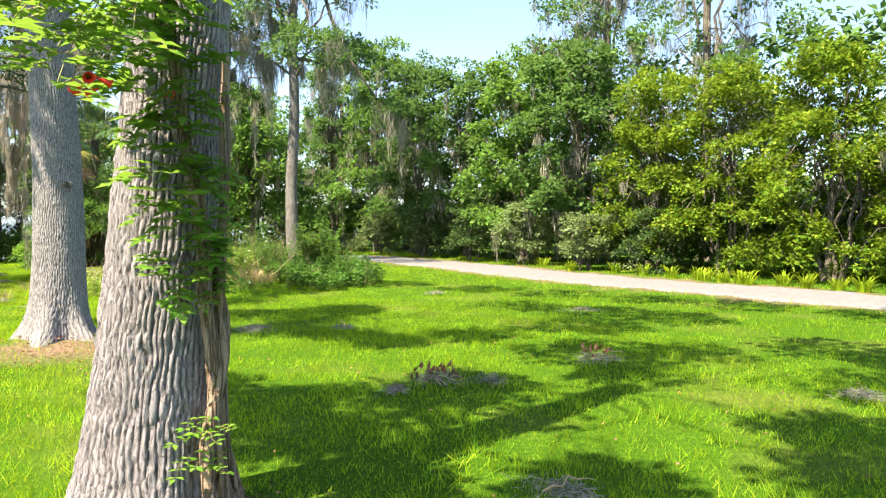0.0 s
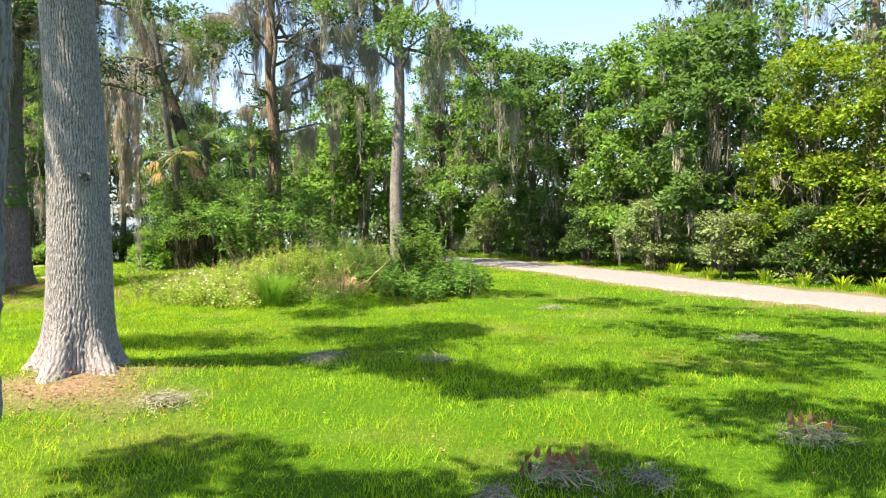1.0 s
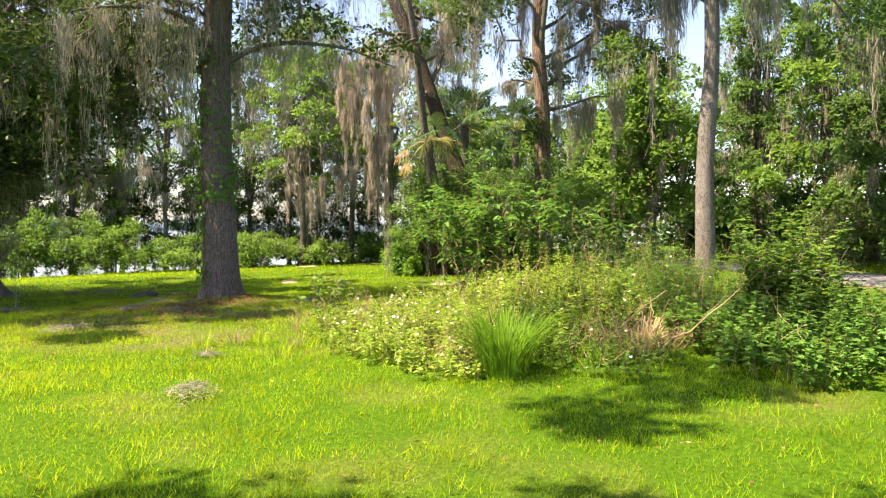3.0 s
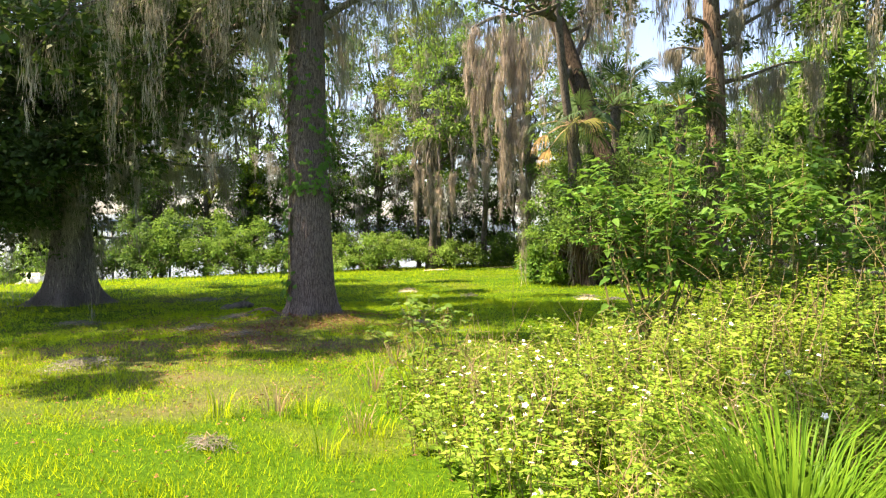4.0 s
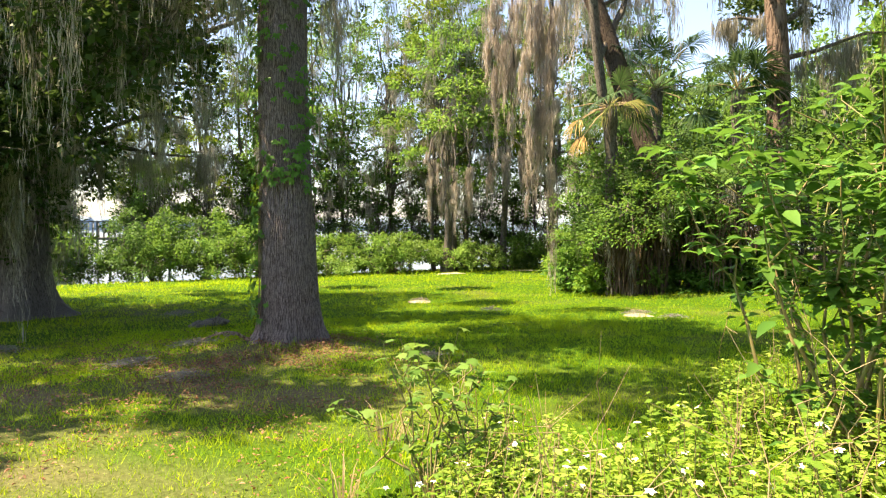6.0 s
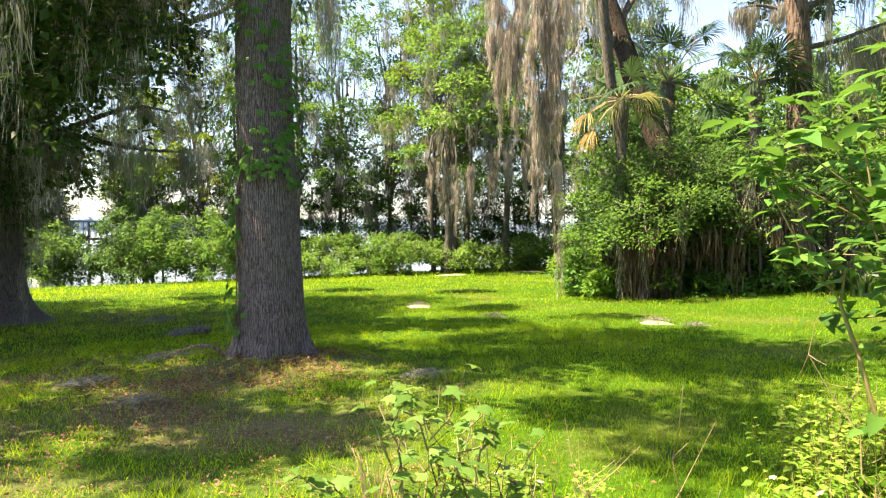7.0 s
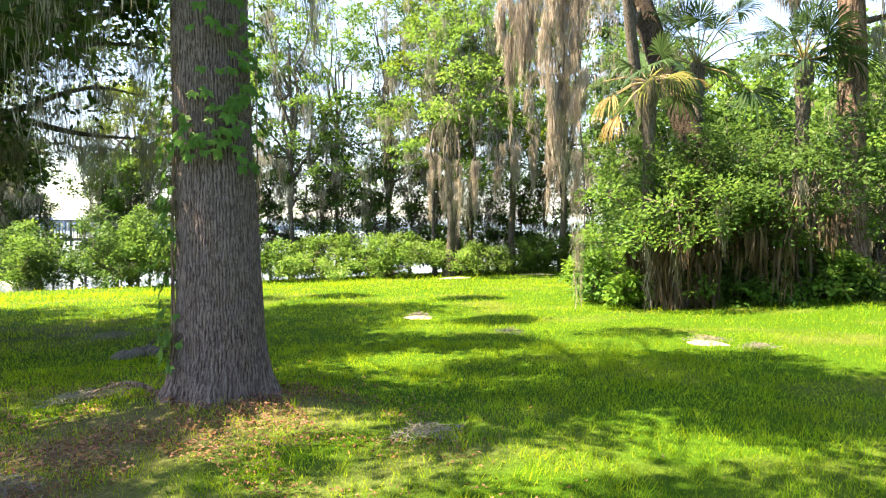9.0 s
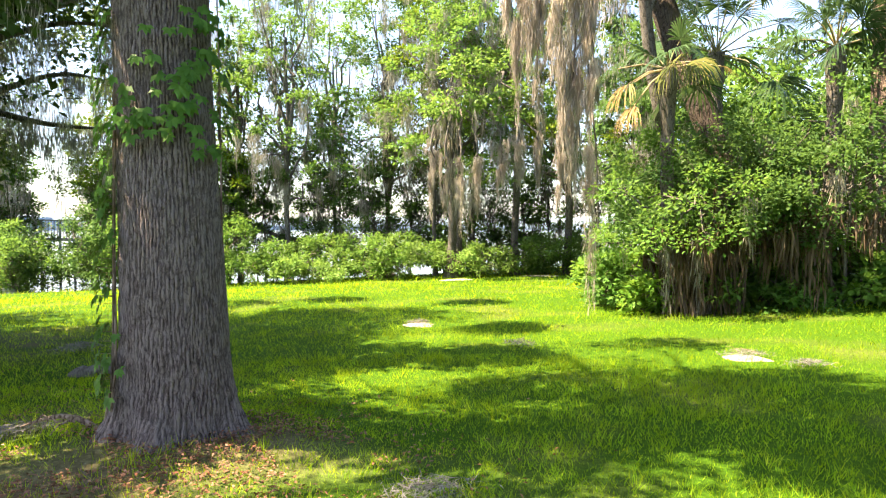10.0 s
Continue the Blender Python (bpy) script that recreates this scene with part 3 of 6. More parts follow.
def bark_trunk(name, mat, height, r0, r1, lean, seed, flare, lobes, tall, cell, depth, sides=300, rows=140):
    """A near trunk: winding furrows cut its bark into upright ridges; tall: how far up it is finely cut."""
    th = np.linspace(0, 2 * np.pi, sides, endpoint=False)
    k = int(rows * 0.85)
    z = np.concatenate([np.linspace(-0.25, tall, k), np.linspace(tall, height, rows - k + 1)[1:]])
    T, Z = np.meshgrid(th, z)
    rr = r0 + (r1 - r0) * np.clip(Z / height, 0, 1) ** 0.8
    ph = seed * 1.7
    lob = 0.8 + 0.6 * np.cos(lobes * T + ph) + 0.3 * np.cos((lobes + 2) * T + 2 * ph)
    rr = rr + flare * np.exp(-np.maximum(Z, -0.1) / 0.24) * np.clip(lob, 0.15, 2) + 0.35 * flare * np.exp(-np.maximum(Z, 0) / 0.9)
    rr = rr * (1 + 0.06 * (vnoise(np.cos(T) * 1.3 + seed, np.sin(T) * 1.3, Z * 0.9) - 0.5) * 2)
    cx, cy = np.cos(T) * r0, np.sin(T) * r0
    count = round(2 * np.pi * r0 / cell[0])
    wob = vnoise(cx / 0.1 + seed, cy / 0.1, Z / (cell[1] * 0.55)) - 0.5
    zig = vnoise(cx / 0.02 + 5, cy / 0.02 + seed, Z / (cell[1] * 0.2)) - 0.5
    slow = vnoise(cx / 0.2, cy / 0.2 + seed, Z / 0.45) - 0.5
    brk = vnoise(cx / 0.03 + 31, cy / 0.03, Z / (cell[1] * 0.45) + seed)
    f1 = np.clip(np.abs(np.sin(0.5 * count * T + 4.0 * wob + 4.0 * slow + 1.3 * zig)) / 0.62, 0, 1)
    f2 = np.clip(np.abs(brk - 0.47) / 0.13, 0, 1)
    ridge = f1 * f1 * (3 - 2 * f1) * (0.7 + 0.3 * f2) * (0.85 + 0.6 * zig)
    rr = rr + depth * (ridge - 0.65 + 0.5 * zig) * (0.7 + 0.6 * vnoise(cx * 6, cy * 6 + 5, Z * 0.8))
    rr[-1] *= 0.04
    X = lean[0] * Z / height + np.cos(T) * rr + 0.04 * np.sin(Z * 0.9 + seed)
    Y = lean[1] * Z / height + np.sin(T) * rr + 0.04 * np.cos(Z * 0.8 + seed)
    i, j = np.meshgrid(np.arange(rows - 1), np.arange(sides), indexing="ij")
    q = np.stack([i * sides + j, i * sides + (j + 1) % sides, (i + 1) * sides + (j + 1) % sides, (i + 1) * sides + j], -1).reshape(-1, 4)
    g = Geo()
    g.add(np.stack([X, Y, Z], -1).reshape(-1, 3), q)
    me = g.mesh(name, mat, True)
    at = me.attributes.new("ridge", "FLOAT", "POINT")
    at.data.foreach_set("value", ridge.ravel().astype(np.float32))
    return me


def limbs_to(tree, trunk_top, low, blobs, rng, mat, r=0.12, each=9):
    """One limb from the trunk to every mass of leaves, with twigs into it."""
    ends = []
    for c, rad in blobs:
        c = np.asarray(c, float)
        h = np.clip(rng.uniform(low, 0.95), 0.1, 1.0)
        a = np.asarray(trunk_top) * h
        g, gt = Geo(), Geo()
        p = bent(a, c, 0.22, rng.uniform(-0.3, 0.5), rng, 8)
        ln = np.linalg.norm(c - a)
        tube(g, p, np.linspace(r * (0.5 + 0.1 * ln), 0.016, 8), 7)
        for _ in range(each):
            k = rng.integers(3, 8)
            e = c + sphere_dirs(1, rng)[0] * np.asarray(rad) * rng.uniform(0.6, 0.95)
            tube(gt, bent(p[k], e, 0.1, 0.1, rng, 5), np.linspace(0.012, 0.004, 5), 4)
        part("limb", g, mat, tree, smooth=True)
        if each:
            tagged(part("twig_spray", gt, mat, tree), kind="stuff")
        ends.append(p[3:])
    return np.concatenate(ends)


def ring_blobs(rng, n, height, spread, size, low=0.45, squash=0.65, centre=(0, 0)):
    """Masses of leaves round a stem."""
    out = []
    for i in range(n):
        a = i * 2.39996 + rng.uniform(-0.4, 0.4)
        f = (i + 0.5) / n
        z = height * (low + (1 - low) * f) + rng.uniform(-0.4, 0.4)
        d = spread * (1 - 0.55 * f) * rng.uniform(0.45, 1.0)
        s = size * rng.uniform(0.75, 1.25)
        out.append(((centre[0] + d * math.cos(a), centre[1] + d * math.sin(a), z), (s, s, s * squash)))
    return out


def make_tree(name, x, y, label, category, seed, height, r0, blobs, leaf_mat, bark, clusters=60, per=14, size=0.16, moss_n=0, moss_len=0.9,
              strands=12, lean=(0, 0), trunk_h=None, trunk_r1=None, low=0.5, group="", near=None, limb_r=0.1, spread=0.35, aspect=0.6, flare=0.2, moss_w=0.022, twig=7, stems=1, shell=0.55, moss_low=0.0, moss_spread=0.16, flat=0.6, limbs=None):
    rng = np.random.default_rng(seed)
    tree = thing(name, x, y, gh(x, y), label, category, group)
    th = trunk_h or height * 0.8
    if near:
        me = bark_trunk("trunk", bark, th, r0, trunk_r1 or r0 * 0.6, lean, seed, flare, 5, *near)
    else:
        me = trunk_mesh("trunk", bark, th, r0, trunk_r1 or r0 * 0.45, lean, seed, flare * r0 / 0.4, sides=28 if r0 > 0.25 else 14 if r0 > 0.1 else 6, rows=36 if r0 > 0.25 else 16 if r0 > 0.1 else 6, ridge=0.012 * min(1, r0 / 0.3))
    part("trunk", me, bark, tree)
    for _ in range(stems - 1):
        gs = Geo()
        a = rng.uniform(0, 6.28)
        e = np.array([math.cos(a), math.sin(a), 0]) * rng.uniform(0.3, 1.1)
        tube(gs, bent(e * 0.35 + (0, 0, -0.2), e + np.array([0, 0, th * rng.uniform(0.6, 1.0)]), 0.12, 0, rng, 9), np.linspace(r0 * 0.8, 0.02, 9), 8)
        part("stem", gs, bark, tree, smooth=True)
    pts = limbs_to(tree, (lean[0], lean[1], th), low, blobs[:limbs], rng, M_BRANCH, limb_r, twig)
    g = Geo()
    tops = foliage(g, blobs, clusters, per, size, rng, spread=spread, aspect=aspect, shell=shell, flat=flat)
    tagged(part("crown", g, leaf_mat, tree), kind="stuff")
    if moss_n:
        gm = Geo()
        pool = np.concatenate([np.repeat(pts, max(1, len(tops) // (2 * len(pts))), axis=0), tops])
        pool = pool[pool[:, 2] > moss_low]
        moss(gm, pool[rng.integers(0, len(pool), moss_n)] - np.array([0, 0, 0.1]), strands, moss_len, rng, moss_spread, moss_w)
        tagged(part("spanish_moss", gm, M_MOSS, tree, "grey hanging moss"), kind="stuff")
    return tree


def near_blobs(rng, n, xr, yr, zr, size, squash=0.6):
    """Masses of leaves filling a box, larger ones higher."""
    out = []
    for i in range(n):
        f = (i + rng.random()) / n
        s = size * rng.uniform(0.7, 1.25)
        out.append(((rng.uniform(*xr), rng.uniform(*yr), zr[0] + (zr[1] - zr[0]) * f), (s, s, s * squash)))
    return out


def tangle_blobs(rng, n, height, reach, size, low=0.34, squash=(0.6, 1.3)):
    """Small uneven masses of leaves scattered through a rough dome, thinner near the ground."""
    out = []
    for _ in range(n):
        a, q = rng.uniform(0, 6.283), reach * math.sqrt(rng.random())
        z = height * (low + (1 - low) * rng.random() ** 0.7) * (1 - 0.35 * (q / reach) ** 2)
        s = size * rng.uniform(0.5, 1.3)
        out.append(((q * math.cos(a), q * math.sin(a), z), (s, s, s * rng.uniform(*squash))))
    return out


rb = np.random.default_rng


def crown_over(x, y, spots, h):
    """Masses of a crown, mostly out of view, placed to cast shade at lawn spots (x, y, reach) from their height over
    it.
    """
    k = SUN / SUN.z
    out = []
    for i, (a, b, r) in enumerate(spots):
        z = h + 0.9 * math.sin(i * 2.3)
        out.append(((a + k.x * z - x, b + k.y * z - y, z), (r * 0.72, r * 0.68, r * 0.36)))
    return out


# wanted shade spots; the overhead crown masses are added to suit them
ONE_SHADE = [(-1.5, 5.2, .8), (-0.5, 5.0, .9), (0.3, 6.1, .9), (-1.6, 6.2, .7), (-0.7, 6.6, .7), (0.3, 7.0, .6), (-2.7, 6.8, .7), (0.9, 4.1, .5), (5.1, 9.0, 1.1), (4.3, 6.7, .9),
             (3.1, 5.2, .6), (2.6, 4.2, .6), (5.6, 7.4, 1.0)]
TWO_SHADE = [(-3.6, 12.4, 1.0), (-2.3, 13.2, 1.0), (-2.1, 10.4, .6), (-2.4, 11.6, 1.0), (-5.0, 11.7, .9), (-3.9, 10.2, .7), (-2.8, 10.6, .8), (-6.2, 11.1, .9), (-1.9, 13.3, .6),
             (1.3, 13.7, 1.1), (2.8, 12.9, 1.2), (4.0, 12.0, 1.1), (2.2, 10.9, 1.2), (0.4, 10.0, .7), (-1.5, 10.0, .55), (-0.8, 9.4, .4), (1.5, 8.7, .9), (2.7, 8.6, 1.0), (1.9, 7.4, .7)]
TWO_FAR = [(-1.3, 19.1, 1.2), (0.8, 17.8, 1.3), (2.9, 16.4, 1.3), (4.5, 15.2, 1.2), (6.0, 14.0, 1.3), (7.9, 12.4, 1.3), (-5.3, 17.2, 1.0), (-5.1, 20.8, 1.2), (-4.4, 14.8, .9), (-4.0, 16.4, 1.0), (-3.6, 18.4, 1.2)]
THREE_SHADE = [(-15.1, 19.0, .75), (-13.3, 23.8, .8), (-11.3, 23.6, 1.0), (-14.2, 18.2, .8), (-19.1, 22.9, .8), (-15.2, 23.9, .8), (-12.9, 26.0, 1.0), (-15.5, 27.8, 1.1),
               (-16.4, 18.2, 1.0), (-11.4, 21.0, .6), (-10.2, 21.6, .7), (-11.0, 24.9, .9), (-13.5, 25.0, .7), (-12.6, 17.8, .6), (-9.8, 20.4, .8)]
LIVE_SHADE = [(-16.8, 25.5, 1.1), (-24.8, 27.9, 1.3), (-23.4, 32.3, 1.0), (-20.9, 24.7, 1.0), (-21.5, 21.2, .9), (-18.7, 28.3, .9), (-27.5, 30.5, 1.2), (-28.5, 26.0, 1.2)]

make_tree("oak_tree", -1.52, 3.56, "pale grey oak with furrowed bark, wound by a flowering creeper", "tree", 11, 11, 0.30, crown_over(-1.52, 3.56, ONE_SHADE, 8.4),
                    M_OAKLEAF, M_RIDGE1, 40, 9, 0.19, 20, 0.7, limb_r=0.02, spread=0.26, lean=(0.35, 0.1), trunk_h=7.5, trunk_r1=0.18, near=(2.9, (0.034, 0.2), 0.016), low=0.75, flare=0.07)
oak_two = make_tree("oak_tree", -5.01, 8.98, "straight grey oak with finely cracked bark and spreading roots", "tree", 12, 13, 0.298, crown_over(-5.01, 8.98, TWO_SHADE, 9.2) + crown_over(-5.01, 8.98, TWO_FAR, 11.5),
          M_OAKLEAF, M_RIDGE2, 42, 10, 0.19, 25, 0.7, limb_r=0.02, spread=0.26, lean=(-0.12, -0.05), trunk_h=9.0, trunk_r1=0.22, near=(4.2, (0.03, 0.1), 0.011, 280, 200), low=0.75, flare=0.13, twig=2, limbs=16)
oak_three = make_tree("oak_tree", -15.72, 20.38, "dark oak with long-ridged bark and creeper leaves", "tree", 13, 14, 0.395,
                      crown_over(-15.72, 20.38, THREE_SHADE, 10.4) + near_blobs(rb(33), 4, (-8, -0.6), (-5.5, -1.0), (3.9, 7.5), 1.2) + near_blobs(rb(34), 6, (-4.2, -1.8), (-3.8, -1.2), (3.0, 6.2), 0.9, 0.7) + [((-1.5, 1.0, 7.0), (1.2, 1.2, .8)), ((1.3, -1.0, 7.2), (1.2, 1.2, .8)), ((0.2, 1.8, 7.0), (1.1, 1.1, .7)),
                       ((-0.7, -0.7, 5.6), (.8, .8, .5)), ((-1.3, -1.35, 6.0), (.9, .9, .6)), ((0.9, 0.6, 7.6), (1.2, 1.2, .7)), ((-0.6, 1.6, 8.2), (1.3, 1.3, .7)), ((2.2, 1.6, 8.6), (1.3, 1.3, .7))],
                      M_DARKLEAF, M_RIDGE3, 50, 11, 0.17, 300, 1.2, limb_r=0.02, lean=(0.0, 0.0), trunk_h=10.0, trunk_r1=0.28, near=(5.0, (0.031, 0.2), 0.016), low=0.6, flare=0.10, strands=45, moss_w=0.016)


def aside(tilt, u, v, z):
    """A place u metres to the right of and v beyond a tree's foot, seen along the bearing tilt (degrees left of north)."""
    a = math.radians(tilt)
    return (u * math.cos(a) - v * math.sin(a), u * math.sin(a) + v * math.cos(a), z)


def mossy_bough(tree, pts, r, n, length, seed, width=0.011, leaf=True):
    """A long bough with beards of moss all along it and a few sprays of leaves."""
    rng = rb(seed)
    pts = smooth_line(np.array(pts, float), 6)
    g = Geo()
    tube(g, pts, np.linspace(r, 0.012, len(pts)), 8)
    part("limb", g, M_BRANCH, tree, smooth=True)
    gm = Geo()
    k = rng.integers(len(pts) // 6, len(pts), n)
    moss(gm, pts[k] + rng.normal(0, 0.12, (n, 3)), 95, length, rng, 0.2, width, 1)
    tagged(part("spanish_moss", gm, M_MOSS, tree, "grey hanging moss"), kind="stuff")
    if leaf:
        gl = Geo()
        foliage(gl, [(pts[j] + (0, 0, 0.3), (0.8, 0.8, 0.45)) for j in range(len(pts) // 3, len(pts), 4)], 16, 12, 0.13, rng, spread=0.25)
        tagged(part("crown", gl, M_DARKLEAF, tree), kind="stuff")


mossy_bough(oak_three, [(0, 0, 5.2), (-1.2, -0.5, 5.6), (-2.8, -0.7, 5.5), (-4.6, -0.4, 5.0), (-5.6, -0.2, 4.6)], 0.1, 13, 0.85, 801)
mossy_bough(oak_three, [(0, 0, 5.6), (-0.8, 1.0, 6.2), (-2.0, 2.2, 6.2), (-3.4, 3.6, 5.7)], 0.09, 18, 0.9, 802)
mossy_bough(oak_three, [(0, 0, 5.4), (0.9, 0.8, 6.0), (1.9, 2.2, 6.1), (2.6, 3.6, 5.8)], 0.08, 14, 0.8, 803)
mossy_bough(oak_three, [(0, 0, 5.8), (0.2, -1.2, 6.3), (0.0, -2.4, 6.2), (-0.4, -3.4, 5.9)], 0.08, 12, 0.8, 804)
for k, (u, z, v, n, drop) in enumerate([(-3.6, 8.3, 0.6, 11, 1.5), (-2.0, 8.6, -1.5, 9, 1.4), (3.2, 8.7, 1.2, 22, 1.5), (4.6, 8.9, 2.6, 20, 1.3), (1.6, 8.3, -0.8, 12, 1.2)]):
    mossy_bough(oak_three, [(0, 0, 7.0), aside(29, u * 0.35, v * 0.3, 7.0 + (z - 7.0) * 0.75), aside(29, u * 0.7, v * 0.7, z), aside(29, u, v, z - 0.3)], 0.1, n, drop, 805 + k, 0.010)
tall_grey = make_tree("tall_tree", -7.0, 32.0, "tall slender grey trunk with a high mossy crown", "tree", 14, 20, 0.31, ring_blobs(rb(4), 13, 19, 4.6, 1.6, 0.34),
          M_OAKLEAF, M_BARK2, 60, 19, 0.18, 200, 1.2, lean=(0.25, 0), moss_w=0.026, strands=44, moss_spread=0.28, trunk_h=16.0, low=0.5, flare=0.08)
tall_brown = make_tree("tall_tree", -14.0, 35.6, "tall tree with red-brown shaggy bark and mossy side boughs", "tree", 15, 19, 0.40, ring_blobs(rb(5), 13, 18, 5.0, 1.6, 0.4),
          M_DARKLEAF, M_BARKB, 64, 19, 0.18, 240, 1.2, lean=(-0.4, 0), moss_w=0.024, strands=44, moss_spread=0.28, trunk_h=15.0, low=0.45, flare=0.1)

for k, (u, z0, z1, n, drop, leaf) in enumerate([(-3.3, 10.8, 12.0, 24, 1.5, False), (-2.0, 11.5, 12.6, 14, 1.3, False), (3.8, 8.4, 9.9, 24, 1.1, True), (3.0, 6.3, 6.9, 10, 0.8, False), (4.8, 11.0, 12.2, 22, 1.1, True),
                                                 (2.2, 9.6, 10.9, 12, 0.9, True), (-1.6, 7.4, 7.6, 5, 0.5, False)]):
    mossy_bough(tall_brown, [(-0.2, 0, z0), aside(29, u * 0.3, 0.3, z0 + (z1 - z0) * 0.4), aside(29, u * 0.7, 0.2, z1), aside(29, u, -0.2, z1 - 0.15)], 0.09, n, drop, 820 + k, 0.02, leaf)
for k, (u, z0, z1, n, drop) in enumerate([(-2.6, 8.6, 10.0, 16, 1.0), (-2.0, 10.6, 11.6, 12, 1.0), (2.4, 9.0, 10.3, 12, 0.9)]):
    mossy_bough(tall_grey, [(0.1, 0, z0), aside(29, u * 0.3, 0.3, z0 + (z1 - z0) * 0.5), aside(29, u * 0.7, 0.2, z1), aside(29, u, -0.2, z1 - 0.2)], 0.07, n, drop, 830 + k, 0.02, True)

# ---- the great mossy oak on the lake side of the lawn ----
b = near_blobs(rb(6), 22, (-7, 5.5), (-8.0, 0.5), (3.0, 10.5), 2.0) + near_blobs(rb(7), 9, (-6, 3.5), (0.5, 5.0), (6.7, 10.8), 1.7) + crown_over(-26.0, 19.6, LIVE_SHADE, 11.0) + near_blobs(rb(8), 7, (-3.5, 3.5), (-4.5, 1.0), (1.5, 3.6), 1.2, 0.9) + near_blobs(rb(80), 5, (0.0, 3.0), (-4.0, -0.5), (2.8, 7.0), 1.3, 0.8)
for k in range(8):
    b.append((aside(45, 0.3 + 0.62 * k, -1.2 - 0.9 * (k % 3), 5.3 + 0.1 * k + 0.6 * (k * 2 % 4)), (1.15, 1.15, 0.7)))
for u, v, z in ((0.6, 1.6, 3.4), (0.4, -1.8, 3.0)):
    b.append((aside(45, u, v, z), (1.0, 1.0, 0.8)))
b += [((5.2, -1.6, 3.7), (.9, .9, .7)), ((4.6, -2.6, 3.2), (1.0, 1.0, .8)), ((5.6, -0.6, 4.6), (.9, .9, .6)), ((3.6, -3.0, 2.4), (1.0, 1.0, .8))]
live_oak = make_tree("live_oak", -26.0, 19.6, "broad dark live oak draped with curtains of moss", "tree", 16, 12, 0.62, b, M_DARKLEAF, M_BARK3, 84, 20, 0.17, 800, 1.6, strands=70, moss_w=0.012, spread=0.4, moss_low=3.6, moss_spread=0.24,
          trunk_h=8, low=0.3, limb_r=0.13, flare=0.3)
for k, (u, v, z0, z1, n, drop) in enumerate([(4.2, 0.3, 4.3, 3.9, 20, 0.55), (3.6, 1.6, 4.4, 5.0, 20, 0.9), (5.0, -0.8, 5.0, 5.4, 24, 1.1), (2.4, -2.6, 4.4, 4.6, 18, 1.3), (0.8, -3.2, 4.4, 4.4, 16, 1.6), (-1.8, -2.2, 3.4, 3.4, 22, 1.1), (1.3, -2.0, 3.4, 3.2, 16, 1.0)]):
    mossy_bough(live_oak, [(0, 0, z0 - 0.6), aside(45, u * 0.3, v * 0.4, z0), aside(45, u * 0.7, v * 0.8, z1 + 0.1), aside(45, u, v, z1)], 0.11, n, drop, 840 + k, 0.011, k > 0)
# moss draped down the trunk itself
rngd = rb(849)
gm = Geo()
for k in range(26):
    a, z = rngd.uniform(0, 6.283), rngd.uniform(1.3, 4.2)
    moss(gm, np.array([[math.cos(a) * (0.75 + 0.1 * z), math.sin(a) * (0.75 + 0.1 * z), z]]), 60, 0.6 + 0.12 * z, rngd, 0.22, 0.012, 1)
tagged(part("spanish_moss", gm, M_MOSS, live_oak, "grey hanging moss"), kind="stuff")

# ---- woods beyond the road ----
rngw = rb(21)
for i, (x, y, h, s) in enumerate([(13.6, 17.5, 6.8, 1.5), (11.4, 20.4, 6.6, 1.5), (9.6, 23.2, 6.9, 1.5), (8.0, 26.0, 7.2, 1.6), (16.0, 14.0, 7.4, 1.6)]):
    make_tree("evergreen_bush", x, y, "tall bush of glossy yellow-green leaves beside the path", "bush", 30 + i, h, 0.09,
              ring_blobs(rngw, 34, h * 0.95, 2.5, s * 0.54, 0.04, 0.75), M_HEDGE, M_BRANCH, 34, 18, 0.14, 36, 0.8, moss_w=0.015, strands=36, group="bushes along the path", stems=5, low=0.2, limb_r=0.03, spread=0.19, twig=1, flat=0.95, shell=0.45)
for i, (x, y, h) in enumerate([(5.8, 29.6, 9.4), (3.8, 33.2, 9.8), (1.4, 37.0, 10.5), (-1.4, 41.0, 11.5), (-4.4, 45.5, 14.0), (-8.0, 50.0, 16)]):
    make_tree("broadleaf_tree", x, y, "leafy tree with dense green crown at the path's edge", "tree", 50 + i, h, 0.14,
              ring_blobs(rngw, 28, h * 0.95, 3.1, 1.0, 0.10, 0.7), (M_OAKLEAF, M_BRIGHT, M_OAKLEAF)[i % 3], M_BRANCH, 25, 19, 0.23, 110, 1.1, group="trees along the path", stems=2, low=0.2, limb_r=0.05, twig=2, spread=0.28, moss_w=0.02, strands=36, flat=0.85)
for i, (x, y, h) in enumerate([(12.5, 33, 19), (8.2, 43, 18), (-2.6, 50, 13.5), (-8.5, 58, 16), (20, 18, 17), (9.0, 38, 19)]):
    make_tree("mossy_oak", x, y, "tall oak with grey moss above the thicket", "tree", 70 + i, h, 0.3,
              ring_blobs(rngw, 14, h * 0.95, 4.2, 1.8, 0.36, 0.7), M_OAKLEAF, M_BRANCH, 32, 18, 0.23, 260, 1.4, group="tall mossy oaks", low=0.4, strands=40, moss_w=0.022, twig=0, spread=0.4, moss_spread=0.26, limb_r=0.06)
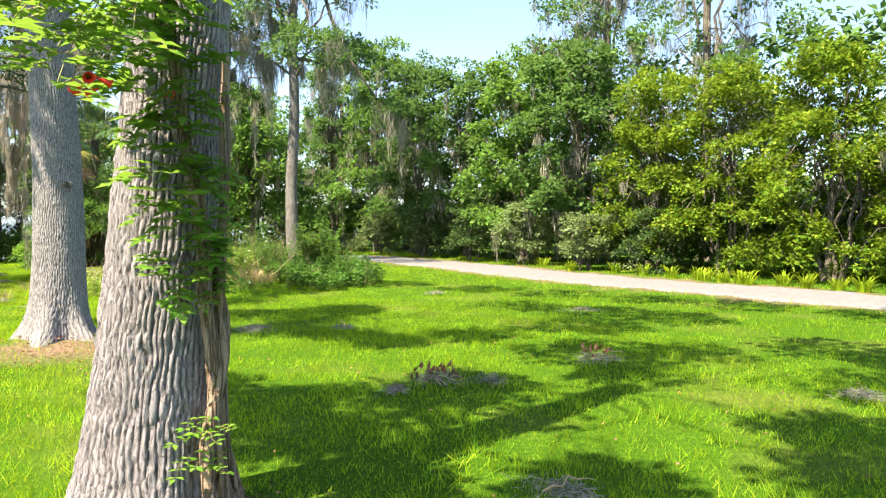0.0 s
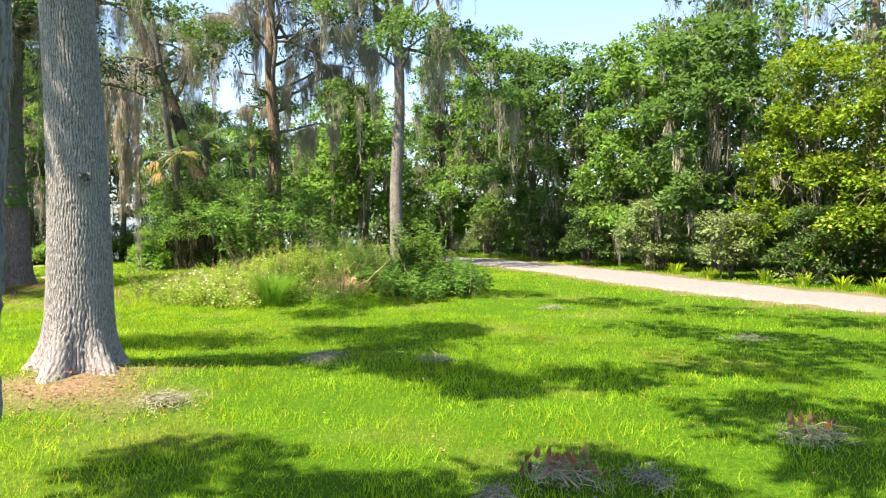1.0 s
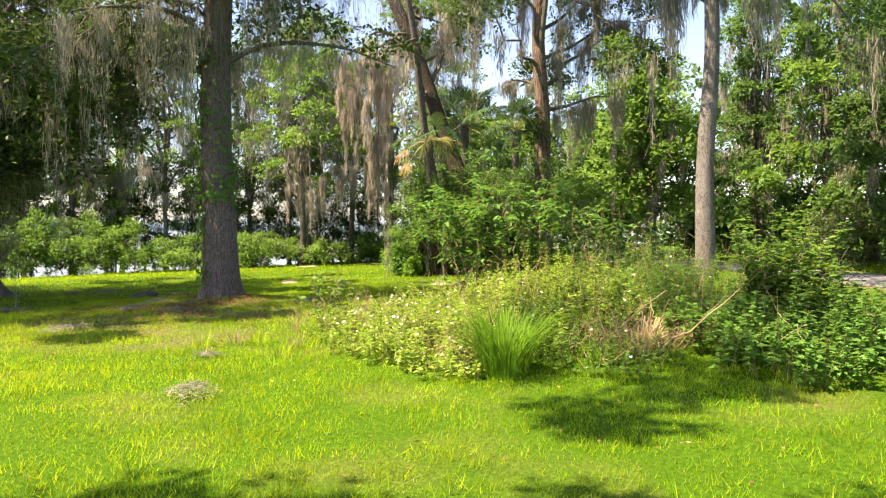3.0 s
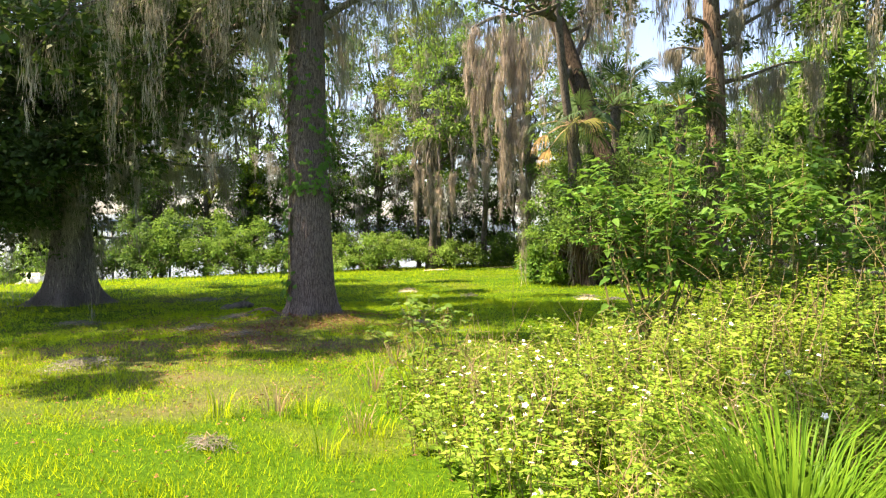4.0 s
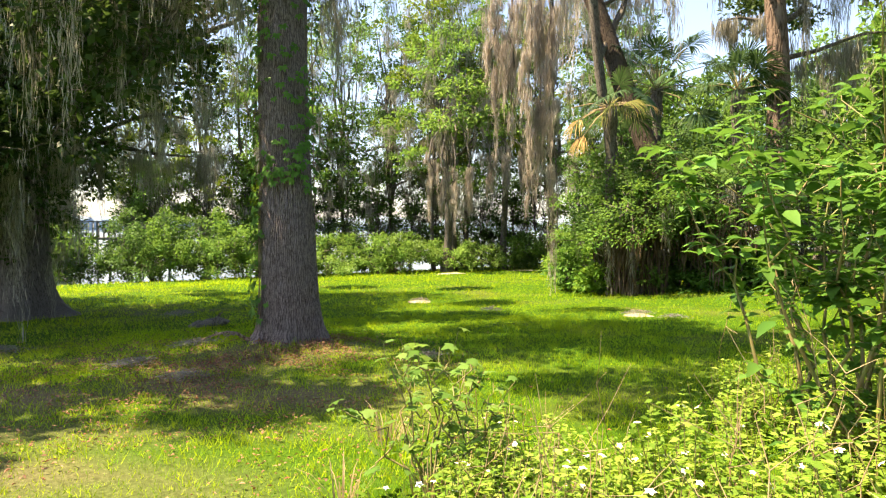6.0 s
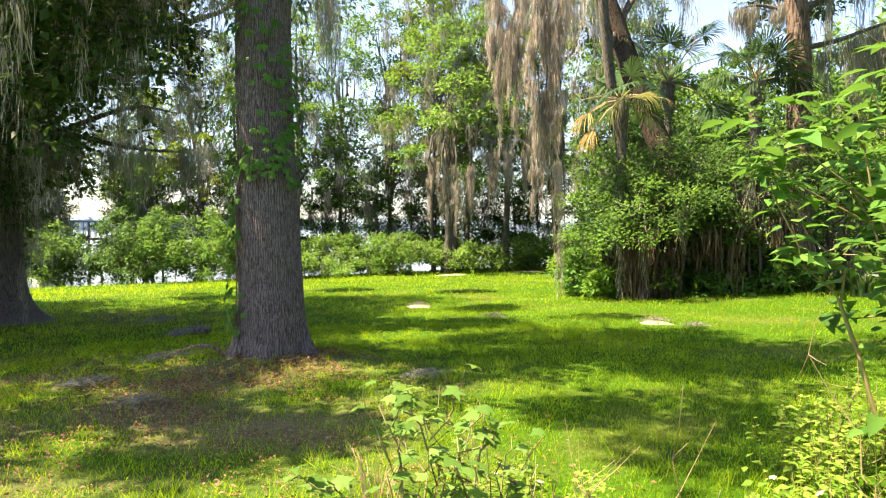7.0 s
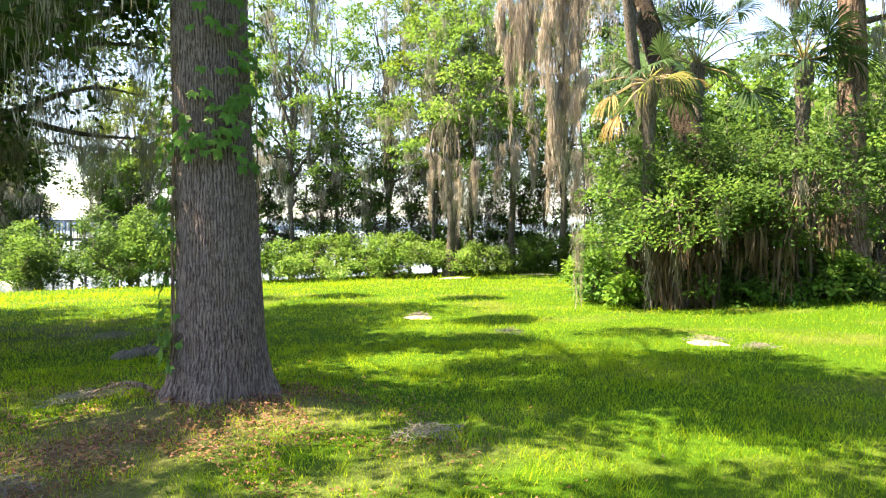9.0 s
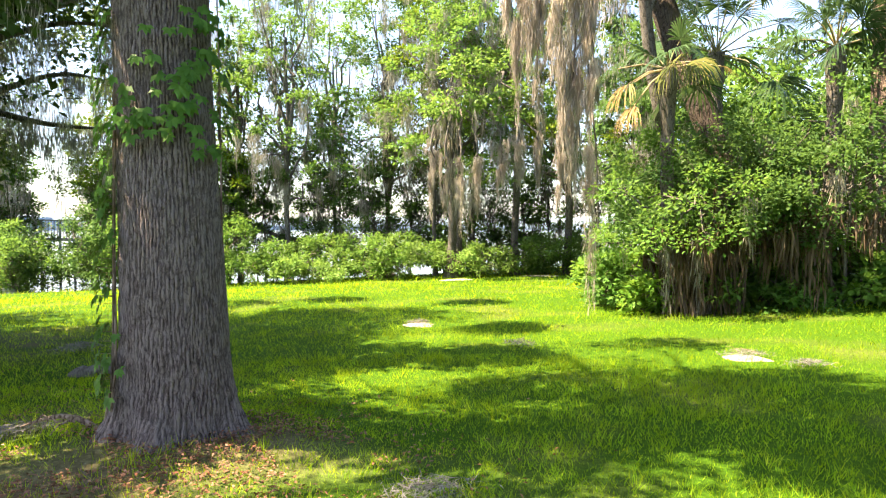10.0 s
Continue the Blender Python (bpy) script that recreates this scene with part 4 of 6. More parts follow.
for i, (x, y, h, s) in enumerate([(3.4, 29.4, 2.6, 1.2), (1.3, 33.0, 2.4, 1.2), (5.6, 26.2, 2.0, 1.0), (-1.0, 36.2, 2.6, 1.2), (-3.6, 40.2, 2.5, 1.2), (7.4, 24.0, 1.8, .9)]):
    make_tree("pale_bush", x, y, "low bush with pale grey-green leaves at the path's edge", "bush", 90 + i, h, 0.04,
              ring_blobs(rngw, 10, h * 0.85, 1.25, s * 0.62, 0.2, 0.8), M_WAX if i % 2 == 0 else M_DARKLEAF, M_BRANCH, 36, 15, 0.12, group="low bushes along the path", stems=4, low=0.1, limb_r=0.03, spread=0.2, twig=3)
# woods further along the path
for i, (x, y, h) in enumerate([(-15, 56, 13), (-20, 60, 14), (-26, 63, 15), (-12.5, 45.5, 10.5), (-16.5, 49.5, 9), (-22.5, 48.5, 9), (-26, 51, 11), (-17.5, 53.0, 8.0)]):
    make_tree("woodland_tree", x, y, "sunlit broadleaf tree in the woods past the bend", "tree", 110 + i, h, 0.2,
              ring_blobs(rngw, 15, h * 0.92, 3.2, 1.7, 0.18, 0.7), M_BRIGHT if i % 2 else M_OAKLEAF, M_BRANCH, 26, 15, 0.34, 90, 1.5, group="woodland trees", low=0.3, twig=0, moss_w=0.03, strands=34, spread=0.42)
# unseen oaks added to the west, to throw their shade across the lawn
for i, (x, y, h) in enumerate([(-12.6, -2.6, 12), (-22.5, 11.0, 12), (-33.5, 14.5, 14)]):
    make_tree("unseen_shade_oak", x, y, "unseen oak added beside the lawn to cast shade on it", "tree", 130 + i, h, 0.36,
              crown_over(x, y, [(-17.7, 18.7, 1.2), (-16.8, 16.8, 1.3), (-22.9, 18.7, 1.2), (-15.4, 16.2, .9), (-14.6, 17.3, .9), (-13.9, 16.4, .8), (-12.6, 15.4, .5), (-13.4, 18.4, .8), (-12.4, 18.9, .7), (-19.5, 16.0, 1.3), (-21.0, 14.5, 1.3), (-19.2, 19.8, 1.4), (-21.0, 20.2, 1.5), (-20.2, 18.2, 1.3), (-21.9, 22.0, 1.3), (-22.6, 20.6, 1.4)], 10.0) if i == 1 else ring_blobs(rngw, 10, h * 0.95, 4.4, 1.4, 0.5, 0.6), M_OAKLEAF, M_BARK2, 38, 11, 0.24, 40, 1.0, group="oaks on the lawn", low=0.6, twig=3)



def far_woods():
    """The depth of the woods behind the hedge and past the bend: masses of leaves too many to count."""
    rng = rb(145)
    line = smooth_line(np.array([(24, 19), (18.5, 27), (14.5, 35), (8.5, 44), (1.5, 54), (-8, 63), (-20, 70), (-38, 74)], float), 12)
    blobs = []
    for k in range(330):
        p = line[rng.integers(0, len(line))] + rng.normal(0, 0.9, 2)
        z = 10.0 * rng.random() ** 1.4 * (1.0 if p[1] < 40 else 1.25)
        s = rng.uniform(1.1, 1.9)
        blobs.append(((p[0], p[1], z + gh(p[0], p[1])), (s, s, s * 0.75)))
    edge = smooth_line(np.array([(20.5, 14.5), (15.5, 20.5), (11.5, 27.5), (6.5, 36), (0.5, 45), (-7, 53.5), (-14, 60)], float), 12)
    for k in range(120):
        p = edge[rng.integers(0, len(edge))] + rng.normal(0, 0.7, 2)
        s = rng.uniform(0.8, 1.4)
        blobs.append(((p[0], p[1], 0.5 + 2.6 * rng.random() + gh(p[0], p[1])), (s, s, s * 0.8)))
    g = Geo()
    foliage(g, blobs, 22, 6, 0.48, rng, spread=0.5)
    tagged(new("woods", g.mesh("woods", M_OAKLEAF)), "deep green woods closing the view behind the path", "woods", kind="stuff")


far_woods()

# ---- shore trees ----
rngs = rb(31)
SHORE = [(-43.5, 39.2, 14, 0.16), (-40.7, 44.2, 14, 0.15), (-37.4, 44.7, 15, 0.12), (-37.4, 47.8, 16, 0.2), (-33.2, 46.5, 16, 0.22), (-30.5, 47.4, 17, 0.2), (-44.8, 43.4, 14, 0.14),
         (-47.5, 38.5, 14, 0.15), (-51.0, 33.0, 10, 0.14), (-52.0, 26.5, 13, 0.2), (-27.4, 49.5, 16, 0.2), (-47.5, 35.0, 12, 0.15), (-34.0, 42.5, 15, 0.24),
         (-24.0, 44.0, 11, 0.14)]
for i, (x, y, h, r) in enumerate(SHORE):
    h *= 1.22 if x < -36 else 0.95
    make_tree("shore_tree", x, y, "slim dark-stemmed tree on the lake shore hung with moss", "tree", 150 + i, h, r,
              ring_blobs(rngs, 18, h * 0.95, 3.6, 1.5, 0.36, 0.6), (M_BRIGHT, M_OAKLEAF, M_HEDGE)[i % 3], M_BRANCH, 21, 22, 0.21, 130, 1.1, group="shore trees", low=0.3, twig=2, moss_w=0.024, stems=1, strands=54, spread=0.36, moss_spread=0.34)
for i in range(20):
    f = i / 19
    x, y = -55.0 + 21.0 * f + 1.3 * math.sin(i * 2.7), 26.5 + 27.5 * f + 1.3 * math.cos(i * 1.9)
    make_tree("shore_sapling", x, y, "thin young tree at the water's edge", "tree", 700 + i, 7.0 + 1.5 * math.sin(i * 3.1), 0.05,
              ring_blobs(rngs, 30, 7.6 + 1.5 * math.sin(i * 3.1), 2.3, 0.72, 0.10, 0.5), (M_OAKLEAF, M_DARKLEAF, M_BRIGHT)[i % 3], M_BRANCH, 14, 13, 0.20, 30, 0.8, moss_w=0.034, strands=40, spread=0.34, moss_spread=0.3, group="shore saplings", low=0.3, twig=0, stems=3, limb_r=0.03)
# undergrowth along the shore
for i in range(40):
    f = i / 39
    x, y = -50.2 + 21.0 * f + 1.3 * math.sin(i * 2.1), 22.3 + 27.5 * f + 1.3 * math.cos(i * 1.3)
    tall = 0.6 + 1.3 * math.sin(i * 1.7) ** 2 + (1.7 if 0.10 < f < 0.44 else 0.2)
    make_tree("undergrowth", x, y, "rank green undergrowth along the lake shore", "undergrowth", 180 + i, 1.6, 0.02,
              tangle_blobs(rngs, 28 if tall > 2.0 else 20, tall * 1.1, 1.9, 0.36, 0.04), (M_BRIGHT, M_SHOOT, M_BRIGHT)[i % 3] if f > 0.42 else (M_OAKLEAF, M_BRIGHT, M_OAKLEAF)[i % 3], M_STEM, 12, 7, 0.16, group="shore undergrowth", low=0.05, limb_r=0.012, twig=0, spread=0.24, flare=0.0, flat=0.9, shell=0.2, limbs=7)


# ---- the palm thicket ----
def fan(geo, stalk, base, d, reach, radius, rng, n=34, droop=0.35, half=115):
    """A fan frond: a stalk, and narrow folded leaflets spreading from its end."""
    d = unit(np.asarray(d, float))
    end = np.asarray(base) + d * reach + np.array([0, 0, -droop * reach * 0.25])
    tube(stalk, np.stack([base, (np.asarray(base) + end) / 2 + np.array([0, 0, 0.08 * reach]), end]), [0.022, 0.018, 0.012], 5)
    d = unit(d + np.array([0, 0, -0.35 * droop * 2]))
    side = unit(np.cross(d, [0, 0, 1.0]))
    up = np.cross(side, d)
    roll = rng.uniform(-1.0, 1.0)
    side, up = side * math.cos(roll) + up * math.sin(roll), up * math.cos(roll) - side * math.sin(roll)
    a = np.radians(np.linspace(-half, half, n)) + rng.normal(0, 0.04, n)
    ax = d * np.cos(a)[:, None] + side * np.sin(a)[:, None] + up * (0.25 * np.cos(a * 0.9))[:, None]
    ax = unit(ax)
    ln = radius * (0.72 + 0.28 * np.cos(a)) * rng.uniform(0.9, 1.08, n)
    s = unit(np.cross(ax, up))
    w = 0.025 * radius
    m1 = end + ax * (ln * 0.45)[:, None]
    m2 = end + ax * (ln * 0.75)[:, None] + np.array([0, 0, -1.0]) * (droop * ln * 0.10)[:, None]
    tip = end + ax * (ln * 0.98)[:, None] + np.array([0, 0, -1.0]) * (droop * ln * 0.34)[:, None]
    e = np.repeat(end[None], n, 0)
    v = np.stack([e, m1 + s * w, m1 - s * w, m2 + s * w * 0.7, m2 - s * w * 0.7, tip], 1)
    b0 = np.arange(n)[:, None] * 6
    geo.add(v.reshape(-1, 3), b0 + np.array([1, 3, 4, 2]), np.concatenate([b0 + np.array([0, 1, 2]), b0 + np.array([3, 5, 4])]))


M_DEADFROND = leaf_material("dead_palm_frond", [(.055, .038, .026), (.10, .072, .05), (.17, .125, .085)], (.14, .09, .05), 0.15, 0.8, 1.0)
M_PALMOLD = leaf_material("yellowing_palm_frond", [(.12, .16, .04), (.19, .21, .055), (.28, .24, .07)], (.24, .27, .05), 0.3, 0.5)


def palm(x, y, height, seed, n, radius=0.85, stalk=1.5, lean=(0, 0), label="cabbage palm with a crown of dark fan fronds in a thicket", lowest=-30):
    """A palm: n fan fronds on long stalks, from upright to hanging."""
    rng = rb(seed)
    tree = thing("cabbage_palm", x, y, gh(x, y), label, "palm", "palms in the thicket")
    g = Geo()
    zs = np.linspace(-0.2, height, 30)
    tube(g, np.column_stack([lean[0] * zs / height, lean[1] * zs / height, zs]), 0.15 + 0.02 * np.sin(zs * 9) + 0.05 * (zs > height - 0.8), 14)
    part("trunk", g, M_BRANCH, tree, smooth=True)
    top = np.array([lean[0], lean[1], height])
    for i in range(n):
        a = i * 2.39996 + 0.4
        el = math.radians(82 - (82 - lowest) * (i + 0.5) / n)
        d = (math.cos(a) * math.cos(el), math.sin(a) * math.cos(el), math.sin(el))
        gl, gs = Geo(), Geo()
        fan(gl, gs, top, d, stalk * rng.uniform(0.75, 1.15), radius * rng.uniform(0.85, 1.12), rng, droop=0.7 + 0.8 * i / n)
        fr = part("frond", gl, M_PALM, tree)
        part("stalk", gs, M_STEM, fr)
    return tree, top


palm(-18.0, 36.0, 6.5, 201, 22, 1.0, 1.9, (-0.1, 0.1))
palm(-14.97, 34.7, 5.5, 203, 17, 0.9, 1.05, (0.1, 0.0), lowest=5)
dying, crown_top = palm(-17.6, 32.5, 5.4, 202, 5, 0.8, 0.9, (0.05, -0.2), "young cabbage palm with drooping yellow and brown fronds")
rngp = rb(209)
for k, (u, v, up, reach, radius, half, droop, mat) in enumerate([(-1.0, -0.3, 0.35, 1.3, 0.75, 100, 1.5, M_PALM), (-0.9, -0.5, 0.1, 1.15, 0.6, 60, 1.9, M_PALMDRY), (-0.8, -0.6, -0.35, 1.2, 0.55, 50, 1.7, M_PALMDRY),
                                                                 (-0.1, -0.9, 0.6, 0.5, 0.72, 70, 1.7, M_PALMOLD), (0.5, -0.8, 0.5, 0.7, 0.72, 65, 1.6, M_PALMOLD), (1.0, -0.3, 0.45, 1.2, 0.5, 65, 1.6, M_PALMDRY),
                                                                 (0.8, 0.3, 0.5, 0.9, 0.7, 90, 1.4, M_PALM), (-0.6, 0.6, 0.6, 0.9, 0.7, 90, 1.4, M_PALM), (-0.9, -0.2, 0.0, 0.9, 0.65, 90, 1.7, M_PALM), (0.3, 0.8, 0.7, 1.0, 0.8, 95, 1.3, M_PALM)]):
    gl, gs = Geo(), Geo()
    fan(gl, gs, crown_top, aside(45, u, v, up), reach, radius, rngp, 20, droop, half)
    fr = part("frond", gl, mat, dying, "" if mat is M_PALM else "yellow-brown dying frond")
    part("stalk", gs, M_DRY, fr)


# thicket of broadleaf shrubs round the palms
rngt = rb(61)
for i, (x, y, h, s, m) in enumerate([(-17.5, 32.6, 3.7, 0.95, 0), (-16.2, 33.6, 4.0, 1.1, 1), (-14.7, 34.3, 4.6, 1.1, 1), (-17.4, 35.8, 4.1, 1.1, 2), (-13.9, 37.4, 3.6, 1.0, 0), (-16.0, 36.8, 4.2, 1.1, 0), (-19.2, 35.8, 3.2, 0.9, 2), (-16.9, 32.9, 3.4, 0.8, 2)]):
    make_tree("thicket_shrub", x, y, "tangled green shrub with dark stems and moss under the palms", "shrub", 210 + i, h, 0.05,
              tangle_blobs(rngt, 34, h * 1.15, 1.9, s * 0.46, 0.3, (0.3, 0.6)), (M_BRIGHT, M_OAKLEAF, M_OAKLEAF)[m], M_BRANCH, 12, 17, 0.11, 14, 0.7, group="thicket shrubs", stems=9, low=0.2, limb_r=0.03, spread=0.3, twig=1, moss_w=0.02, strands=30, moss_low=1.6, shell=0.15, flat=0.9, limbs=14)
# brown dead fronds hanging under the shrubs
for i, (x, y, h) in enumerate([(-16.9, 32.3, 2.1), (-16.2, 32.7, 2.4), (-15.4, 33.2, 2.2), (-17.6, 32.4, 1.7), (-14.6, 33.6, 2.0)]):
    skirt = thing("dead_fronds", x, y, gh(x, y), "brown dead palm fronds hanging in the thicket", "palm fronds", "dead fronds in the thicket")
    g = Geo()
    moss(g, rngt.normal(0, 1, (5, 3)) * (0.42, 0.42, 0.2) + (0, 0, h), 26, h * 0.5, rngt, 0.26, 0.05, 1)
    tagged(part("frond", g, M_DEADFROND, skirt), kind="stuff")
    g = Geo()
    tube(g, bent(np.array([0.1, 0.1, -0.1]), np.array([-0.1, 0, h + 0.3]), 0.08, 0, rngt, 7), np.linspace(0.05, 0.03, 7), 7)
    part("stem", g, M_DARKBARK, skirt, smooth=True)
for i, (x, y, h) in enumerate([(-19.2, 33.1, 0.9), (-17.9, 32.6, 0.8), (-16.6, 33.1, 0.9), (-15.4, 33.7, 0.9), (-20.2, 34.2, 1.1), (-14.2, 34.4, 0.7), (-21.2, 35.8, 1.0), (-18.6, 33.4, 1.3)]):
    make_tree("ground_shrub", x, y, "low broad-leaved shrub at the foot of the thicket", "shrub", 220 + i, h, 0.015,
              ring_blobs(rngt, 8, h * 0.9, 0.9, 0.42, 0.2, 0.8), (M_BIGLEAF, M_SUNLEAF, M_BRIGHT)[i % 3], M_STEM, 26, 15, 0.15, group="ground shrubs", low=0.05, limb_r=0.01, twig=2, spread=0.2, flare=0)


# the moss-laden tree beside the palms, and the leaning trunk behind them
def moss_tree(x, y, seed, height, lean, r0, label, drop=None, n=0, bark=M_BRANCH, more=()):
    """A tree whose crown is thin; drop: where long mossy boughs hang, in metres from its foot."""
    rng = rb(seed)
    tree = thing("mossy_tree", x, y, gh(x, y), label, "tree")
    part("trunk", trunk_mesh("trunk", bark, height, r0, r0 * 0.6, lean, seed, 0.08, sides=24, rows=40, ridge=0.012), bark, tree)
    blobs = ring_blobs(rng, 5, height * 1.1, 3.0, 1.3, 0.72, 0.6, centre=(lean[0] * 0.8 - 1.5, lean[1] * 0.8 + 3.5)) + list(more)
    pts = limbs_to(tree, (lean[0], lean[1], height), 0.5, blobs, rng, M_BRANCH, 0.09, 4)
    g = Geo()
    tops = foliage(g, blobs, 34, 14, 0.22, rng)
    tagged(part("crown", g, M_SHOOT if more else M_OAKLEAF, tree), kind="stuff")
    pool = np.concatenate([pts, tops])
    gm = Geo()
    moss(gm, pool[rng.integers(0, len(pool), 150)], 30, 1.5, rng, 0.18, 0.024)
    if drop:
        for dx, dy, z0, z1 in drop:
            gb = Geo()
            a = np.array([lean[0] * 0.75, lean[1] * 0.75, height * 0.75])
            p = np.vstack([bent(a, (dx, dy, z0), 0.15, 0.4, rng, 7), bent((dx, dy, z0 - 0.3), (dx + rng.normal(0, 0.15), dy + rng.normal(0, 0.15), z1), 0.06, 0, rng, 8)])
            tube(gb, p, np.linspace(0.07, 0.012, 15), 7)
            part("limb", gb, M_BRANCH, tree, smooth=True)
            f = rng.random(n)
            zz = z0 + (z1 - z0) * f
            wide = (0.15 + 1.5 * vnoise(zz * 1.1, dx * 9)) * (1.0 - 0.6 * f)
            col = np.column_stack([dx + 0 * f, dy + 0 * f, zz]) + rng.normal(0, 1, (n, 3)) * np.column_stack([0.2 * wide, 0.2 * wide, 0.1 + 0 * f])
            moss(gm, col, 50, 0.62, rng, 0.1, 0.016, 1)
    tagged(part("spanish_moss", gm, M_MOSSTAN, tree, "tan moss hanging in long beards"), kind="stuff")


moss_tree(-18.6, 35.4, 231, 12.5, (-0.5, -2.6), 0.2, "slim tree with boughs hidden in long beards of tan moss",
          [(*aside(45, u, v, 0)[:2], z0, z1) for u, v, z0, z1 in ((-3.75, -2.75, 9.5, 2.5), (-3.1, -2.65, 9.3, 1.9), (-3.4, -2.4, 9.6, 4.0), (-4.2, -2.3, 9.0, 5.4), (-3.2, -2.9, 8.8, 5.0), (-4.7, -2.1, 8.8, 6.4))], 26)
moss_tree(-34.4, 43.4, 233, 13.0, (0.2, -0.3), 0.2, "shore tree with a low bough hung with tan moss",
          [(3.2 + 0.707 * u, -3.9 + 0.707 * u, z0, z1) for u, z0, z1 in ((-0.8, 6.2, 4.6), (-0.2, 6.1, 3.9), (0.5, 6.0, 3.7), (1.2, 6.0, 4.3), (2.2, 6.6, 4.6), (3.0, 6.8, 4.8), (3.8, 6.6, 5.2))], 14,
          more=[((3.0 + 0.707 * u, -3.0 + 0.707 * u, z), (1.1, 1.1, 0.6)) for u, z in ((-0.4, 7.6), (0.8, 8.2), (1.8, 7.4), (2.8, 8.0), (3.8, 7.5), (0.2, 9.4), (2.4, 9.6))])
moss_tree(-16.2, 35.5, 232, 12.6, (-4.43, -1.83), 0.44, "leaning dark trunk with a mossy crown behind the palms", bark=M_DARKBARK)


# ---- weeds on the mound ----
def flower_heads(geo, centre, p, r, rng):
    """Small white flowers with five petals and a raised middle."""
    n = len(p)
    tilt = unit(np.array([0, 0, 1.0]) + rng.normal(0, 0.4, (n, 3)))
    a0 = unit(np.cross(tilt, [1.0, 0.2, 0]))
    b0 = np.cross(tilt, a0)
    for k in range(5):
        t = k * 1.2566
        d = a0 * math.cos(t) + b0 * math.sin(t)
        leaves(geo, p, d, tilt, r, r * 0.75, 0.05)
    leaves(centre, p + tilt * 0.004 - a0 * np.reshape(r, (-1, 1)) * 0.25, a0, tilt, r * 0.5, r * 0.45, 0.3)


M_YELLOW = plain_material("flower_middle", (.6, .42, .03), (.75, .5, .05), 40.0, 0.7)


def weed_clump(x, y, r, h, seed, leaf=0.085, flowers=30, mat=None, dens=1.0, dry=8, name="wildflower_clump", label="rank weeds with small white flowers on the mound", group="weeds on the mound", stemcol=None):
    """Many thin stems with leaves all the way up, some dry stalks and flowers."""
    rng = rb(seed)
    w = thing(name, x, y, gh(x, y), label, "weeds", group)
    n = int(150 * r * r * dens) + 10
    a, d = rng.uniform(0, 6.283, n), r * np.sqrt(rng.random(n))
    px, py = d * np.cos(a), d * np.sin(a)
    base = np.column_stack([px, py, gz(x + px, y + py) - gh(x, y) - 0.02])
    hh = h * rng.uniform(0.45, 1.1, n) * (1 - 0.45 * (d / r) ** 2)
    tip = base + np.column_stack([rng.normal(0, 0.16, n) + px * 0.2, rng.normal(0, 0.16, n) + py * 0.2, np.ones(n)]) * hh[:, None]
    gs, gl = Geo(), Geo()
    for i in range(n):
        tube(gs, bent(base[i], tip[i], 0.02, 0.0, rng, 3), [0.005, 0.004, 0.002], 3)
    m = np.maximum(8, (hh * 58).astype(int))
    idx = np.repeat(np.arange(n), m)
    k = len(idx)
    f = rng.uniform(0.1, 1.03, k) ** 0.6
    p = base[idx] + (tip - base)[idx] * f[:, None] + rng.normal(0, 0.02, (k, 3))
    th = rng.uniform(0, 6.283, k)
    dd = np.column_stack([np.cos(th), np.sin(th), rng.uniform(-0.25, 0.45, k)])
    nr = np.array([0, 0, 1.0]) + rng.normal(0, 0.35, (k, 3))
    ln = leaf * rng.uniform(0.5, 1.3, k) * (1.15 - 0.5 * f)
    leaves(gl, p, dd, nr, ln, ln * 0.5, 0.15)
    tagged(part("stem_mass", gs, M_STEM, w), kind="stuff")
    tagged(part("foliage", gl, mat or M_WEED, w), kind="stuff")
    if dry:
        gd = Geo()
        for i in range(dry):
            q = rng.uniform(-r, r, 2) * 0.8
            bs = np.array([q[0], q[1], gh(x + q[0], y + q[1]) - gh(x, y)])
            e = bs + np.array([rng.normal(0, 0.3), rng.normal(0, 0.3), 1]) * h * rng.uniform(0.7, 1.25)
            pp = bent(bs, e, 0.04, 0, rng, 5)
            tube(gd, pp, [0.006, 0.005, 0.004, 0.003, 0.002], 3)
            for _ in range(3):
                j = rng.integers(2, 5)
                tube(gd, bent(pp[j], pp[j] + rng.normal(0, 0.12, 3) + (0, 0, 0.1), 0.01, 0, rng, 3), [0.003, 0.002, 0.001], 3)
        tagged(part("dry_stalk_mass", gd, M_DRY, w, "dry straw-coloured stalks"), kind="stuff")
    if flowers:
        gf, gc = Geo(), Geo()
        sel = rng.integers(0, n, flowers)
        flower_heads(gf, gc, tip[sel] + np.array([0, 0, 0.02]), rng.uniform(0.013, 0.026, flowers), rng)
        fl = part("flower_mass", gf, M_FLOWER, w, "small white petals")
        tagged(fl, kind="stuff")
        tagged(part("flower_middle", gc, M_YELLOW, w), kind="stuff")
    return w


rngm = rb(71)
